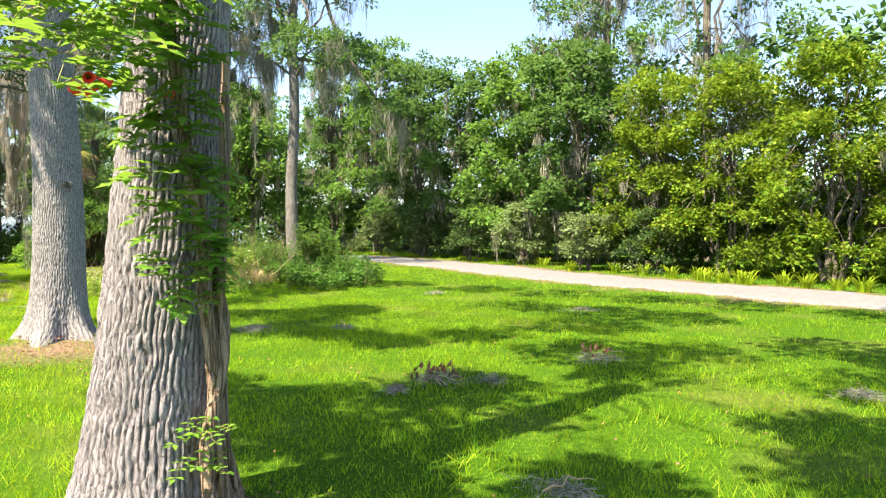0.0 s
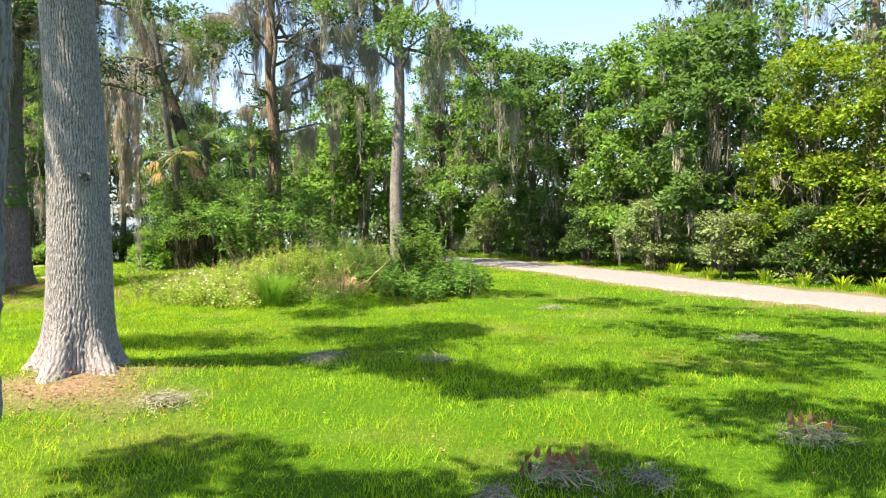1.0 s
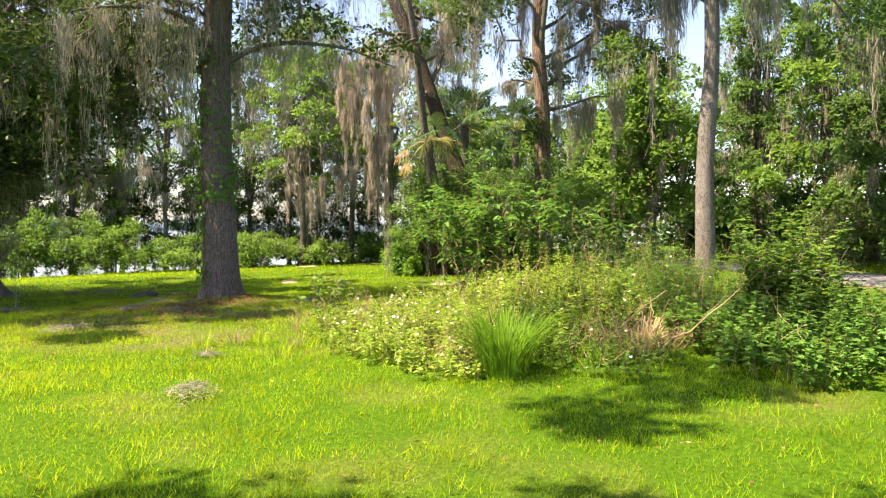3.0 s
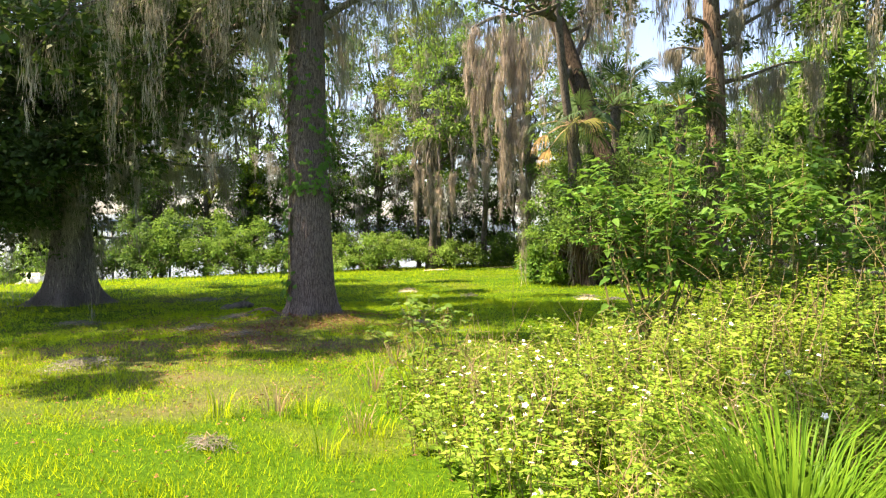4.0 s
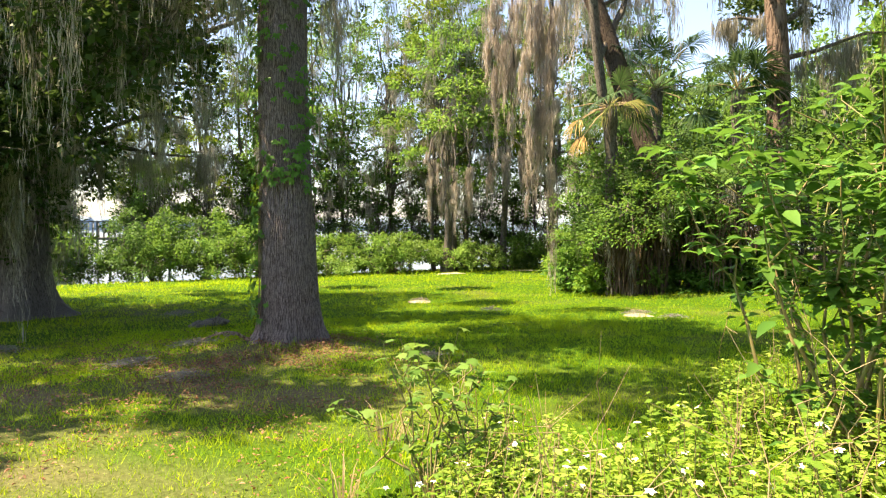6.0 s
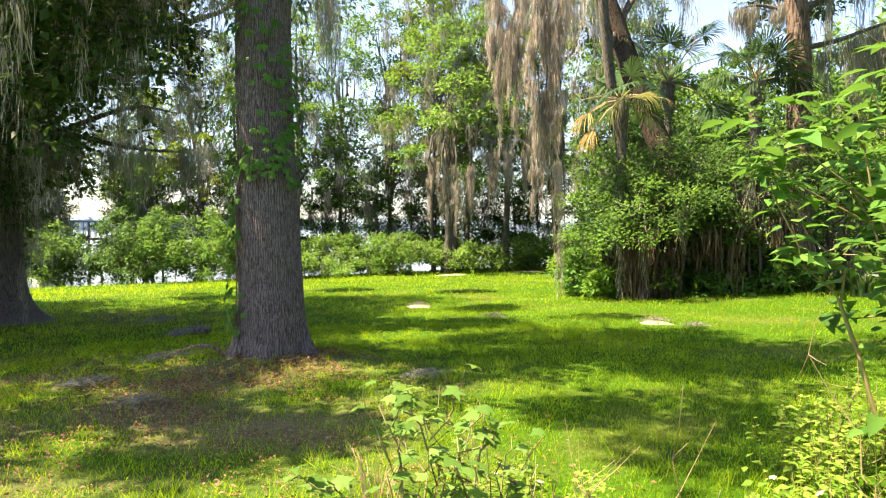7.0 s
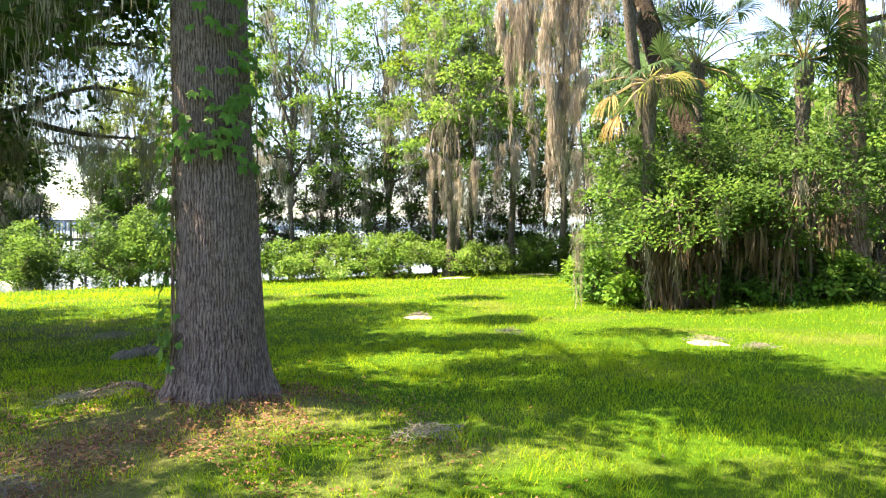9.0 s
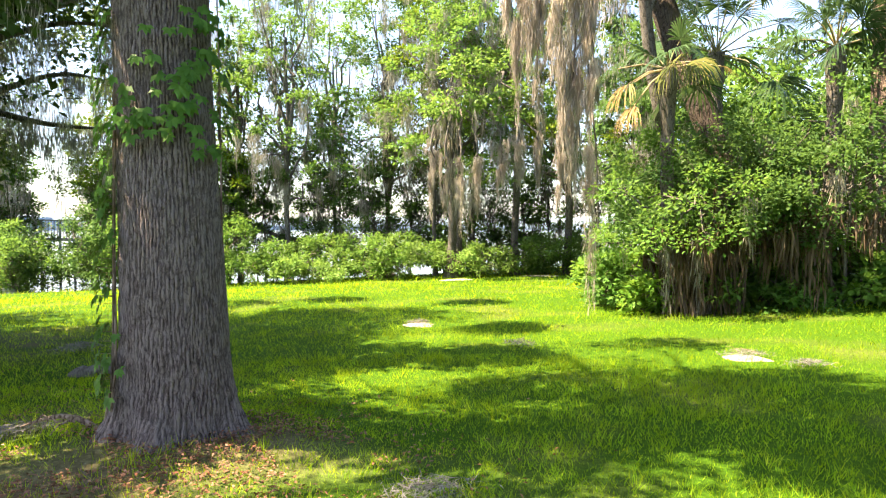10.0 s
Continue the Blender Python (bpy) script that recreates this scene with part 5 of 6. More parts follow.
for i, (x, y, r, h, fl) in enumerate([(-8.9, 17.4, 0.9, 0.55, 90), (-7.9, 16.7, 0.9, 0.6, 110), (-7.0, 16.3, 0.9, 0.6, 80), (-8.2, 18.0, 1.0, 0.75, 90), (-7.1, 17.5, 1.1, 0.8, 90), (-6.2, 16.7, 0.8, 0.6, 25),
                                      (-6.0, 18.0, 1.1, 0.85, 25), (-7.0, 19.2, 1.1, 0.8, 15), (-5.4, 19.4, 1.1, 0.8, 12), (-4.5, 18.6, 1.0, 0.75, 10), (-4.2, 20.4, 1.1, 0.8, 5), (-5.8, 21.2, 1.2, 0.8, 5),
                                      (-4.9, 16.6, 0.8, 0.4, 12), (-3.6, 22.2, 1.0, 0.7, 3), (-8.4, 20.4, 1.0, 0.6, 6), (-6.4, 15.7, 0.6, 0.35, 14), (-9.9, 18.3, 0.6, 0.35, 8)]):
    weed_clump(x, y, r, h * (1.0 if y < 18.3 else 1.3), 300 + i, 0.078, int(fl * 0.75), M_WEED if x < -5.5 else M_BRIGHT, 1.15 if x < -5 else 0.8, dry=16)
for i, (x, y, r, h) in enumerate([(-3.3, 17.3, 0.8, 0.75), (-2.7, 18.4, 0.9, 0.8), (-2.5, 19.8, 0.8, 0.75), (-3.9, 17.9, 0.7, 0.7), (-3.0, 21.0, 0.9, 0.8)]):
    weed_clump(x, y, r, h, 330 + i, 0.12, 0, M_BIGLEAF, 0.9, 2, "leafy_weed", "dense bright green leafy weeds beside the mound", "leafy weeds")
weed_clump(-3.4, 19.2, 0.45, 1.75, 340, 0.14, 8, M_BRIGHT, 2.2, 0, "tall_weed", "tall pale green weed standing over the mound", "tall weeds")


def grass_tuft(x, y, n, length, r, seed, mat, name, label, width=0.007, spread=0.55):
    """Long arching blades from one root."""
    rng = rb(seed)
    t = thing(name, x, y, gh(x, y), label, "grass")
    a = rng.uniform(0, 6.283, n)
    q = r * np.sqrt(rng.random(n))
    base = np.column_stack([q * np.cos(a), q * np.sin(a), 0 * q - 0.02])
    dirs = np.column_stack([np.cos(a), np.sin(a), 0 * a])
    ln = length * rng.uniform(0.5, 1.1, n)
    out = rng.uniform(0.1, spread, n) * ln
    f = [0, 0.35, 0.7, 1.0]
    s = np.column_stack([-np.sin(a), np.cos(a), 0 * a]) * (width * rng.uniform(0.7, 1.3, n))[:, None]
    c = [base + dirs * (out * k ** 1.8)[:, None] + np.array([0, 0, 1.0]) * (ln * (k - 0.32 * k ** 3))[:, None] for k in f]
    v = np.stack([c[0] - s, c[0] + s, c[1] - s, c[1] + s, c[2] - s * 0.7, c[2] + s * 0.7, c[3]], 1)
    b0 = np.arange(n)[:, None] * 7
    g = Geo()
    g.add(v.reshape(-1, 3), np.concatenate([b0 + np.array([0, 1, 3, 2]), b0 + np.array([2, 3, 5, 4])]), b0 + np.array([4, 5, 6]))
    tagged(part("tussock", g, mat, t), kind="stuff")
    return t


M_TUFT = leaf_material("tuft_blade", [(.06, .15, .012), (.09, .2, .015), (.14, .25, .02)], (.2, .4, .03), 0.35, 0.4, 1.0)
grass_tuft(-5.75, 15.75, 620, 1.05, 0.26, 351, M_TUFT, "grass_tuft", "big tuft of long arching green grass by the mound", 0.0045, 0.95)
heap = grass_tuft(-4.75, 17.2, 380, 0.5, 0.5, 352, M_DRY, "dry_grass_tuft", "heap of dry tan grass and broken pale stalks", 0.004, 1.9)
rngd = rb(353)
for i in range(15):
    q = np.array([rngd.uniform(-0.5, 0.5), rngd.uniform(-0.3, 0.3), -0.02])
    g = Geo()
    tube(g, bent(q, q + np.array([rngd.normal(0.12, 0.25), rngd.normal(0, 0.2), rngd.uniform(0.35, 0.75)]), 0.03, 0.0, rngd, 6), np.linspace(0.011, 0.004, 6) * rngd.uniform(0.7, 1.2), 6)
    part("stalk", g, M_DRY, heap, smooth=True)
for i in range(26):
    x, y = rngm.uniform(-11.2, -7.2), rngm.uniform(15.4, 18.8)
    if y < 23.4 + x:
        x, y = x - 1.5, y + 1.0
    grass_tuft(x, y, 30, 0.42, 0.14, 360 + i, M_GRASS if i % 3 else M_DRY, "tall_grass", "loose tuft of tall seeding lawn grass", 0.004, 0.7)


# ---- broad-leaved bush and sapling ----
def broad_bush(x, y, h, spread, stems, seed, leaf, name, label, each=26, mat=M_BIGLEAF, category="bush", lobed=False):
    """Stems that fork near the top, with broad pointed leaves on short stalks."""
    rng = rb(seed)
    w = thing(name, x, y, gh(x, y), label, category)
    gl = Geo()
    for i in range(stems):
        a = i * 2.39996 + rng.uniform(-0.3, 0.3)
        q = spread * math.sqrt((i + 0.5) / stems)
        e = np.array([math.cos(a) * q, math.sin(a) * q, h * rng.uniform(0.75, 1.05) * (1 - 0.25 * q / max(spread, 0.01))])
        pts = bent((e[0] * 0.15, e[1] * 0.15, -0.05), e, 0.05, 0.15 * h * q / max(spread, 0.01) * 0.5, rng, 10)
        g = Geo()
        tube(g, pts, np.linspace(0.005 + 0.004 * h, 0.003, 10), 6)
        runs = [pts[1:]]
        for _ in range(4):
            k = rng.integers(4, 9)
            tw = bent(pts[k], pts[k] + rng.normal(0, 0.22, 3) * h * 0.5 + np.array([0, 0, 0.12 * h]), 0.03, 0, rng, 5)
            tube(g, tw, np.linspace(0.006, 0.002, 5), 4)
            runs.append(tw[1:])
        part("stem", g, M_STEM, w, smooth=True)
        run = np.concatenate(runs)
        p = run[rng.integers(0, len(run), each)] + rng.normal(0, 0.03, (each, 3))
        th = rng.uniform(0, 6.283, each)
        d = np.column_stack([np.cos(th), np.sin(th), rng.uniform(-0.5, 0.35, each)])
        nr = np.array([0, 0, 1.0]) + rng.normal(0, 0.3, (each, 3))
        ln = leaf * rng.uniform(0.55, 1.15, each)
        s = unit(np.cross(d, nr))
        dn = unit(d)
        nn = np.cross(s, dn)
        if lobed:
            L = ln[:, None]
            rim = [(0, 0, 0), (0.02, .38, -.06), (.30, .36, .02), (.42, .62, -.10), (.58, .24, .03), (1.0, 0, -.14), (.58, -.24, .03), (.42, -.62, -.10), (.30, -.36, .02), (0.02, -.38, -.06), (.34, 0, .05)]
            v = np.stack([p + dn * L * a + s * L * b + nn * L * c for a, b, c in rim], 1)
            b0 = np.arange(each)[:, None] * 11
            gl.add(v.reshape(-1, 3), None, np.concatenate([b0 + np.array([10, m, (m + 1) % 10]) for m in range(10)]))
            continue
        L, W = ln[:, None], (ln * 0.42)[:, None]
        v = np.stack([p, p + dn * L * .3 + s * W * .5 + nn * W * .12, p + dn * L * .62 + s * W * .42 + nn * W * .08, p + dn * L - nn * L * .15, p + dn * L * .62 - s * W * .42 + nn * W * .08,
                      p + dn * L * .3 - s * W * .5 + nn * W * .12, p + dn * L * .3, p + dn * L * .64 - nn * L * .03], 1)
        b0 = np.arange(each)[:, None] * 8
        gl.add(v.reshape(-1, 3), np.concatenate([b0 + np.array([1, 2, 7, 6]), b0 + np.array([6, 7, 4, 5])]), np.concatenate([b0 + np.array([0, 1, 6]), b0 + np.array([0, 6, 5]), b0 + np.array([2, 3, 7]), b0 + np.array([7, 3, 4])]))
    tagged(part("foliage", gl, mat, w), kind="stuff")
    return w


broad_bush(-8.1, 19.2, 2.65, 1.0, 15, 401, 0.155, "pokeweed_bush", "tall bush with broad green leaves and reddish stems over the weeds", 115)
broad_bush(-7.0, 19.7, 2.3, 0.95, 13, 404, 0.155, "pokeweed_bush", "tall bush with broad green leaves and reddish stems over the weeds", 110)
broad_bush(-6.4, 21.0, 2.1, 0.9, 9, 402, 0.18, "pokeweed_bush", "broad-leaved green bush behind the weed mound", 60)
broad_bush(-10.0, 17.75, 0.98, 0.55, 10, 403, 0.10, "sapling_clump", "clump of young saplings with lobed bright green leaves", 20, M_SHOOT, "sapling", True)


# ---- creepers on the oaks ----
def on_trunk(cx, cy, r, face, turn, z, lift):
    """A place on a round trunk: turn in degrees to the right of the direction face."""
    a = face + math.radians(turn)
    return np.array([cx + (r + lift) * math.cos(a), cy + (r + lift) * math.sin(a), z])


def pinnate(gl, gs, base, d, length, pairs, leaf, rng):
    """A feathered leaf: a bowed stalk with pairs of leaflets and one at its end."""
    d = unit(np.asarray(d, float))
    pts = bent(base, np.asarray(base) + d * length + np.array([0, 0, -0.15 * length]), 0.01, 0.08 * length, rng, 6)
    tube(gs, pts, np.linspace(0.0025, 0.0012, 6), 3)
    side = unit(np.cross(d, [0, 0, 1.0]))
    f = np.linspace(0.2, 0.95, pairs)
    p = np.stack([np.interp(f, np.linspace(0, 1, 6), pts[:, k]) for k in range(3)], 1)
    for s in (1, -1):
        dd = d * 0.55 + side * s + rng.normal(0, 0.12, (pairs, 3))
        leaves(gl, p, dd, np.array([0, 0, 1.0]) + rng.normal(0, 0.2, (pairs, 3)), leaf * rng.uniform(0.8, 1.15, pairs), leaf * 0.5, 0.15)
    leaves(gl, pts[-1:], d[None], np.array([[0, 0, 1.0]]), leaf, leaf * 0.5, 0.15)


def trumpet_creeper():
    rng = rb(501)
    cx, cy, zb = -1.52, 3.56, gh(-1.52, 3.56)
    face = math.atan2(-cy, -cx)
    v = thing("trumpet_creeper", cx, cy - 0.4, zb, "woody creeper with feathered leaves and red trumpet flowers on the oak", "creeper")
    off = np.array([cx, cy - 0.4, zb])

    def line(rows):
        return np.array([on_trunk(cx + 0.045 * z, cy, 0.335 - 0.012 * z + 0.08 * math.exp(-z / 0.3), face, tr, z + zb, lf) for tr, z, lf in rows]) - off
    for rows, rad in (([(60, -0.1, .03), (56, .25, .02), (50, .6, .02), (43, .95, .03), (36, 1.25, .03), (28, 1.6, .03), (14, 2.0, .03), (2, 2.4, .03), (-8, 2.9, .03), (-14, 3.6, .02)], 0.046),
                      ([(36, -0.1, .03), (40, .3, .02), (45, .6, .03), (52, .95, .05), (48, 1.3, .05), (54, 1.8, .03), (60, 2.4, .02)], 0.042),
                      ([(74, -0.1, .03), (68, .4, .02), (60, .8, .03), (54, 1.1, .05), (48, 1.4, .04)], 0.032)):
        p = line(rows)
        s = np.linspace(0, len(p) - 1, 40)
        p = np.stack([np.interp(s, np.arange(len(p)), p[:, k]) for k in range(3)], 1)
        p += np.column_stack([0.008 * np.sin(s * 3), 0.008 * np.cos(s * 2.3), 0 * s])
        g = Geo()
        tube(g, p, np.linspace(rad, rad * 0.55, 40) * (1 + 0.12 * np.sin(s * 5)), 10)
        part("woody_stem", g, M_VINE, v, "twisted pale brown stem", True)
    gl, gs = Geo(), Geo()
    for i in range(185):
        z = rng.uniform(1.2, 2.9)
        t = np.interp(z, [1.15, 1.6, 2.4, 2.9], [32, 20, 2, -12]) + rng.normal(0, 17)
        b0 = on_trunk(cx + 0.045 * z, cy, 0.30, face, t, z + zb, rng.uniform(0.04, 0.14 if t < 22 else 0.07)) - off
        a = face + math.radians(t) - 0.5 + rng.normal(0, 1.0)
        pinnate(gl, gs, b0, (math.cos(a), math.sin(a), rng.uniform(-0.7, 0.5)), rng.uniform(0.10, 0.2) * (1.0 if t < 22 else 0.65), 4, rng.uniform(0.06, 0.10) * (1.0 if t < 22 else 0.75), rng)
    for i in range(9):
        z = rng.uniform(0.25, 0.6)
        b0 = on_trunk(cx, cy, 0.35, face, rng.normal(35, 10), z + zb, 0.05) - off
        pinnate(gl, gs, b0, (rng.normal(0.2, 0.6), -1, rng.uniform(-0.2, 0.6)), 0.2, 4, 0.055, rng)
    # shoots hanging out from the trunk towards the lawn
    for e in ((-1.55, 2.75, 2.45), (-1.30, 2.85, 2.55), (-1.70, 3.0, 2.30), (-1.42, 2.9, 2.25), (-1.15, 3.1, 2.7), (-1.62, 2.6, 2.35), (-1.5, 2.7, 2.15), (-1.2, 2.7, 2.35), (-1.75, 2.8, 2.5), (-1.35, 2.6, 2.6)):
        p = bent(on_trunk(cx + 0.12, cy, 0.30, face, -6, 2.75 + zb, 0.03) - off, np.array((e[0] * 0.85, e[1] * 0.85, 1.6 + (e[2] - 1.6) * 0.85)) - off, 0.03, 0.15, rng, 10)
        tube(gs, p, np.linspace(0.006, 0.002, 10), 4)
        for k in range(3, 10):
            for s in (1, -1):
                a = rng.uniform(0, 6.283)
                pinnate(gl, gs, p[k], (math.cos(a), math.sin(a), rng.uniform(-0.3, 0.2)), rng.uniform(0.14, 0.24), 5, rng.uniform(0.06, 0.085), rng)
    tagged(part("leaf_spray", gl, M_SUNLEAF, v), kind="stuff")
    tagged(part("stalk_mass", gs, M_STEM, v), kind="stuff")
    for c, n in (((-1.22, 2.4, 2.11), 6), ((-1.23, 3.25, 2.25), 2)):
        g = Geo()
        for i in range(n):
            a = rng.uniform(0, 6.283)
            o = np.array(c) - off + rng.normal(0, 0.018, 3)
            d = unit(np.array([math.cos(a), math.sin(a), rng.uniform(-0.5, 0.3)]))
            tube(g, np.stack([o, o + d * 0.03, o + d * 0.05, o + d * 0.058]), [0.004, 0.008, 0.012, 0.02], 8)
        part("flower", g, M_RED, v, "bright red trumpet flowers", True)


trumpet_creeper()


def knot():
    """A healed branch scar: a raised ring of bark round a dark hollow."""
    g = Geo()
    face = math.radians(-34)
    o = np.array([math.cos(face), math.sin(face), 0]) * 0.298 + np.array([-0.02, 0, 1.9])
    n = np.array([math.cos(face), math.sin(face), 0.1])
    s = np.array([-math.sin(face), math.cos(face), 0])
    th = np.linspace(0, 2 * np.pi, 25)
    ring = o + 0.05 * (s * np.cos(th)[:, None] * 0.9 + np.array([0, 0, 1.0]) * np.sin(th)[:, None] * 1.1) + n * 0.012
    tube(g, ring, 0.022 + 0.007 * np.sin(th * 3), 9)
    part("knot", g, M_BARK2, oak_two, "dark healed branch scar", True)
    g = Geo()
    tube(g, np.stack([o - n * 0.03, o + n * 0.012, o + n * 0.02]), [0.045, 0.04, 0.01], 12)
    part("hollow", g, M_BRANCH, oak_two, "dark hollow of a scar", True)


knot()


def ivy_on_oak():
    rng = rb(511)
    cx, cy, zb = -15.72, 20.38, gh(-15.72, 20.38)
    face = math.atan2(17.5 - cy, -9.8 - cx)
    v = thing("virginia_creeper", cx, cy - 0.4, zb, "green five-leaved creeper climbing the dark oak", "creeper")
    off = np.array([cx, cy - 0.4, zb])
    gl, gs = Geo(), Geo()
    spots = [(rng.normal(-82, 14), rng.uniform(0.3, 4.8)) for _ in range(170)] + [(rng.normal(0, 34), rng.normal(2.55, 0.22)) for _ in range(60)] + \
            [(rng.normal(25, 20), rng.normal(3.4, 0.3)) for _ in range(30)] + [(rng.normal(80, 14), rng.uniform(2.2, 5)) for _ in range(50)] + [(rng.normal(0, 50), rng.uniform(3.8, 6)) for _ in range(60)]
    for t, z in spots:
        r = 0.40 - 0.011 * z
        b0 = on_trunk(cx, cy, r, face, t, z + zb, 0.02) - off
        a = face + math.radians(t)
        o = np.array([math.cos(a), math.sin(a), 0.1])
        h = b0 + o * rng.uniform(0.05, 0.14)
        tube(gs, np.stack([b0, h]), [0.002, 0.0015], 3)
        k = 5
        th = np.radians(np.array([-80, -40, 0, 40, 80])) + rng.normal(0, 0.1, k) + rng.normal(0, 0.5)
        right = np.array([-math.sin(a), math.cos(a), 0])
        dn = np.array([0, 0, -1.0]) + o * 0.35
        d = dn * np.cos(th)[:, None] + right * np.sin(th)[:, None]
        ln = rng.uniform(0.07, 0.12) * (0.75 + 0.25 * np.cos(th))
        leaves(gl, np.repeat(h[None], k, 0), d, np.repeat((o + (0, 0, 0.5))[None], k, 0) + rng.normal(0, 0.15, (k, 3)), ln, ln * 0.5, 0.12)
    for t, z0, z1 in ((-80, 0, 5), (-70, 0.2, 4.2), (82, 0.0, 5)):
        zz = np.linspace(z0, z1, 14)
        tube(gs, np.array([on_trunk(cx, cy, 0.40 - 0.011 * z + 0.08 * math.exp(-z / .3), face, t + 5 * math.sin(z * 3), z + zb, 0.02) for z in zz]) - off, np.linspace(0.012, 0.005, 14), 6)
    tagged(part("leaf_spray", gl, M_BIGLEAF, v), kind="stuff")
    tagged(part("stem_mass", gs, M_VINE, v), kind="stuff")


ivy_on_oak()


# ---- what lies on the lawn ----
M_FALLEN = leaf_material("fallen_moss", [(.14, .13, .115), (.2, .185, .165), (.27, .25, .22)], (.2, .18, .15), 0.15, 0.95, 0.5)
M_SAND = plain_material("pale_sand", (.24, .19, .14), (.38, .32, .25), 18.0, 0.95, 0.4)


def fallen_moss(x, y, r, seed, high=0.07, long=1.0, sticks=2, red=0, turn=0.0):
    """A flat tangle of grey strands with a few twigs."""
    rng = rb(seed)
    t = thing("fallen_moss", x, y, gh(x, y), "grey tangle of fallen moss and twigs on the grass", "moss clump", "moss clumps on the lawn")
    n = int(500 * min(1.5, (r / 0.3) ** 1.2)) + 80
    q = rng.normal(0, 0.45, (n, 2)) * r
    q[:, 0] *= long
    c, s_ = math.cos(turn), math.sin(turn)
    q = np.column_stack([q[:, 0] * c - q[:, 1] * s_, q[:, 0] * s_ + q[:, 1] * c])
    hh = high * np.exp(-(q[:, 0] ** 2 + q[:, 1] ** 2) / (r * r * (0.5 + 0.5 * long))) * rng.uniform(0.3, 1.0, n) + 0.035
    p = np.column_stack([q, hh + gz(x + q[:, 0], y + q[:, 1]) - gh(x, y)])
    g = Geo()
    a = rng.uniform(0, 6.283, n)
    d = np.column_stack([np.cos(a), np.sin(a), rng.normal(0, 0.25, n)])
    leaves(g, p, d, np.array([0, 0, 1.0]) + rng.normal(0, 0.5, (n, 3)), rng.uniform(0.05, 0.14, n), 0.006, 0.3)
    tagged(part("moss_tangle", g, M_FALLEN, t), kind="stuff")
    for i in range(sticks):
        a = rng.uniform(0, 6.283)
        e = np.array([math.cos(a), math.sin(a), 0]) * r * rng.uniform(0.7, 1.3)
        gs = Geo()
        tube(gs, bent(-e * 0.6 + (0, 0, 0.05), e + (0, 0, rng.uniform(0.06, 0.16)), 0.02, 0.03, rng, 7), np.linspace(0.008, 0.003, 7), 6)
        part("stick", gs, M_DRY, t, smooth=True)
    for i in range(red):
        gl = Geo()
        b0 = np.column_stack([rng.normal(0, 0.5 * r, 14), rng.normal(0, 0.2 * r, 14), rng.uniform(0.06, 0.2, 14)])
        leaves(gl, b0, np.column_stack([rng.normal(0, 0.5, 14), rng.normal(0, 0.5, 14), np.ones(14)]), rng.normal(0, 1, (14, 3)), 0.09, 0.045, 0.3)
        tagged(part("dead_leaf_curl", gl, M_LITTER, t, "curled red-brown leaves"), kind="stuff")


for i, (x, y, r, hi) in enumerate([(-0.08, 6.85, 0.36, 0.14), (1.84, 8.1, 0.32, 0.07), (-0.45, 6.55, 0.16, 0.03), (0.5, 7.0, 0.2, 0.03), (-20.6, 27.7, 0.3, 0.08), (-13.86, 27.3, 0.32, 0.08), (-13.37, 20.95, 0.3, 0.08), (-13.67, 15.55, 0.45, 0.1), (-7.95, 13.5, 0.32, 0.12), (-9.6, 15.05, 0.2, 0.04), (-14.4, 18.2, 0.3, 0.07), (-16.9, 19.5, 0.35, 0.1), (-15.9, 18.2, 0.4, 0.08), (-16.95, 26.4, 0.3, 0.08), (-13.05, 27.15, 0.25, 0.06), (-3.6, 8.2, 0.35, 0.08), (-2.95, 10.7, 0.45, 0.05), (-1.57, 10.75, 0.28, 0.04), (2.6, 12.9, 0.3, 0.09), (-0.18, 16.45, 0.3, 0.05), (3.88, 6.32, 0.3, 0.05), (0.7, 4.0, 0.25, 0.04), (-22.5, 21.8, 0.5, 0.12), (-19.5, 17.5, 0.5, 0.06)]):
    fallen_moss(x, y, r * 0.75, 520 + i, hi, 1.2 + 0.1 * (i * 3 % 5), 4 if i == 0 else 1 if i % 4 == 1 else 0, max(0, 2 - i), i * 0.7)


def sand_patch(x, y, rx, ry, seed):
    """A low uneven spill of pale sand in the grass."""
    n, k = 28, 8
    g = Geo()
    th = np.linspace(0, 2 * np.pi, n, endpoint=False)
    v = []
    for j in range(k):
        f = (j + 1) / k
        w = 1 + 0.5 * (vnoise(np.cos(th) * 2 + seed, np.sin(th) * 2) - 0.5)
        px, py = rx * f * w * np.cos(th), ry * f * w * np.sin(th)
        v.append(np.column_stack([px, py, gz(x + px, y + py) - gh(x, y) + 0.06 * (1 - f ** 2) - 0.012]))
    v = np.vstack([np.array([[0, 0, 0.055]])] + v)
    i = np.arange(n)
    g.add(v, np.concatenate([np.column_stack([1 + j * n + i, 1 + j * n + (i + 1) % n, 1 + (j + 1) * n + (i + 1) % n, 1 + (j + 1) * n + i]) for j in range(k - 1)]), np.column_stack([0 * i, 1 + i, 1 + (i + 1) % n]))
    ob = new("sand_patch", g.mesh("sand_patch", M_SAND, True))
    ob.location = (x, y, gh(x, y))
    tagged(ob, "small spill of pale bare sand in the lawn", "sand", "bare patches")


for i, (x, y, rx, ry) in enumerate([(-31.8, 40.4, 1.0, 0.7), (-30.6, 45.0, 1.6, 0.6), (-20.55, 27.65, 0.4, 0.3), (-13.85, 27.25, 0.35, 0.25)]):
    sand_patch(x, y, rx, ry, 3.1 * i)


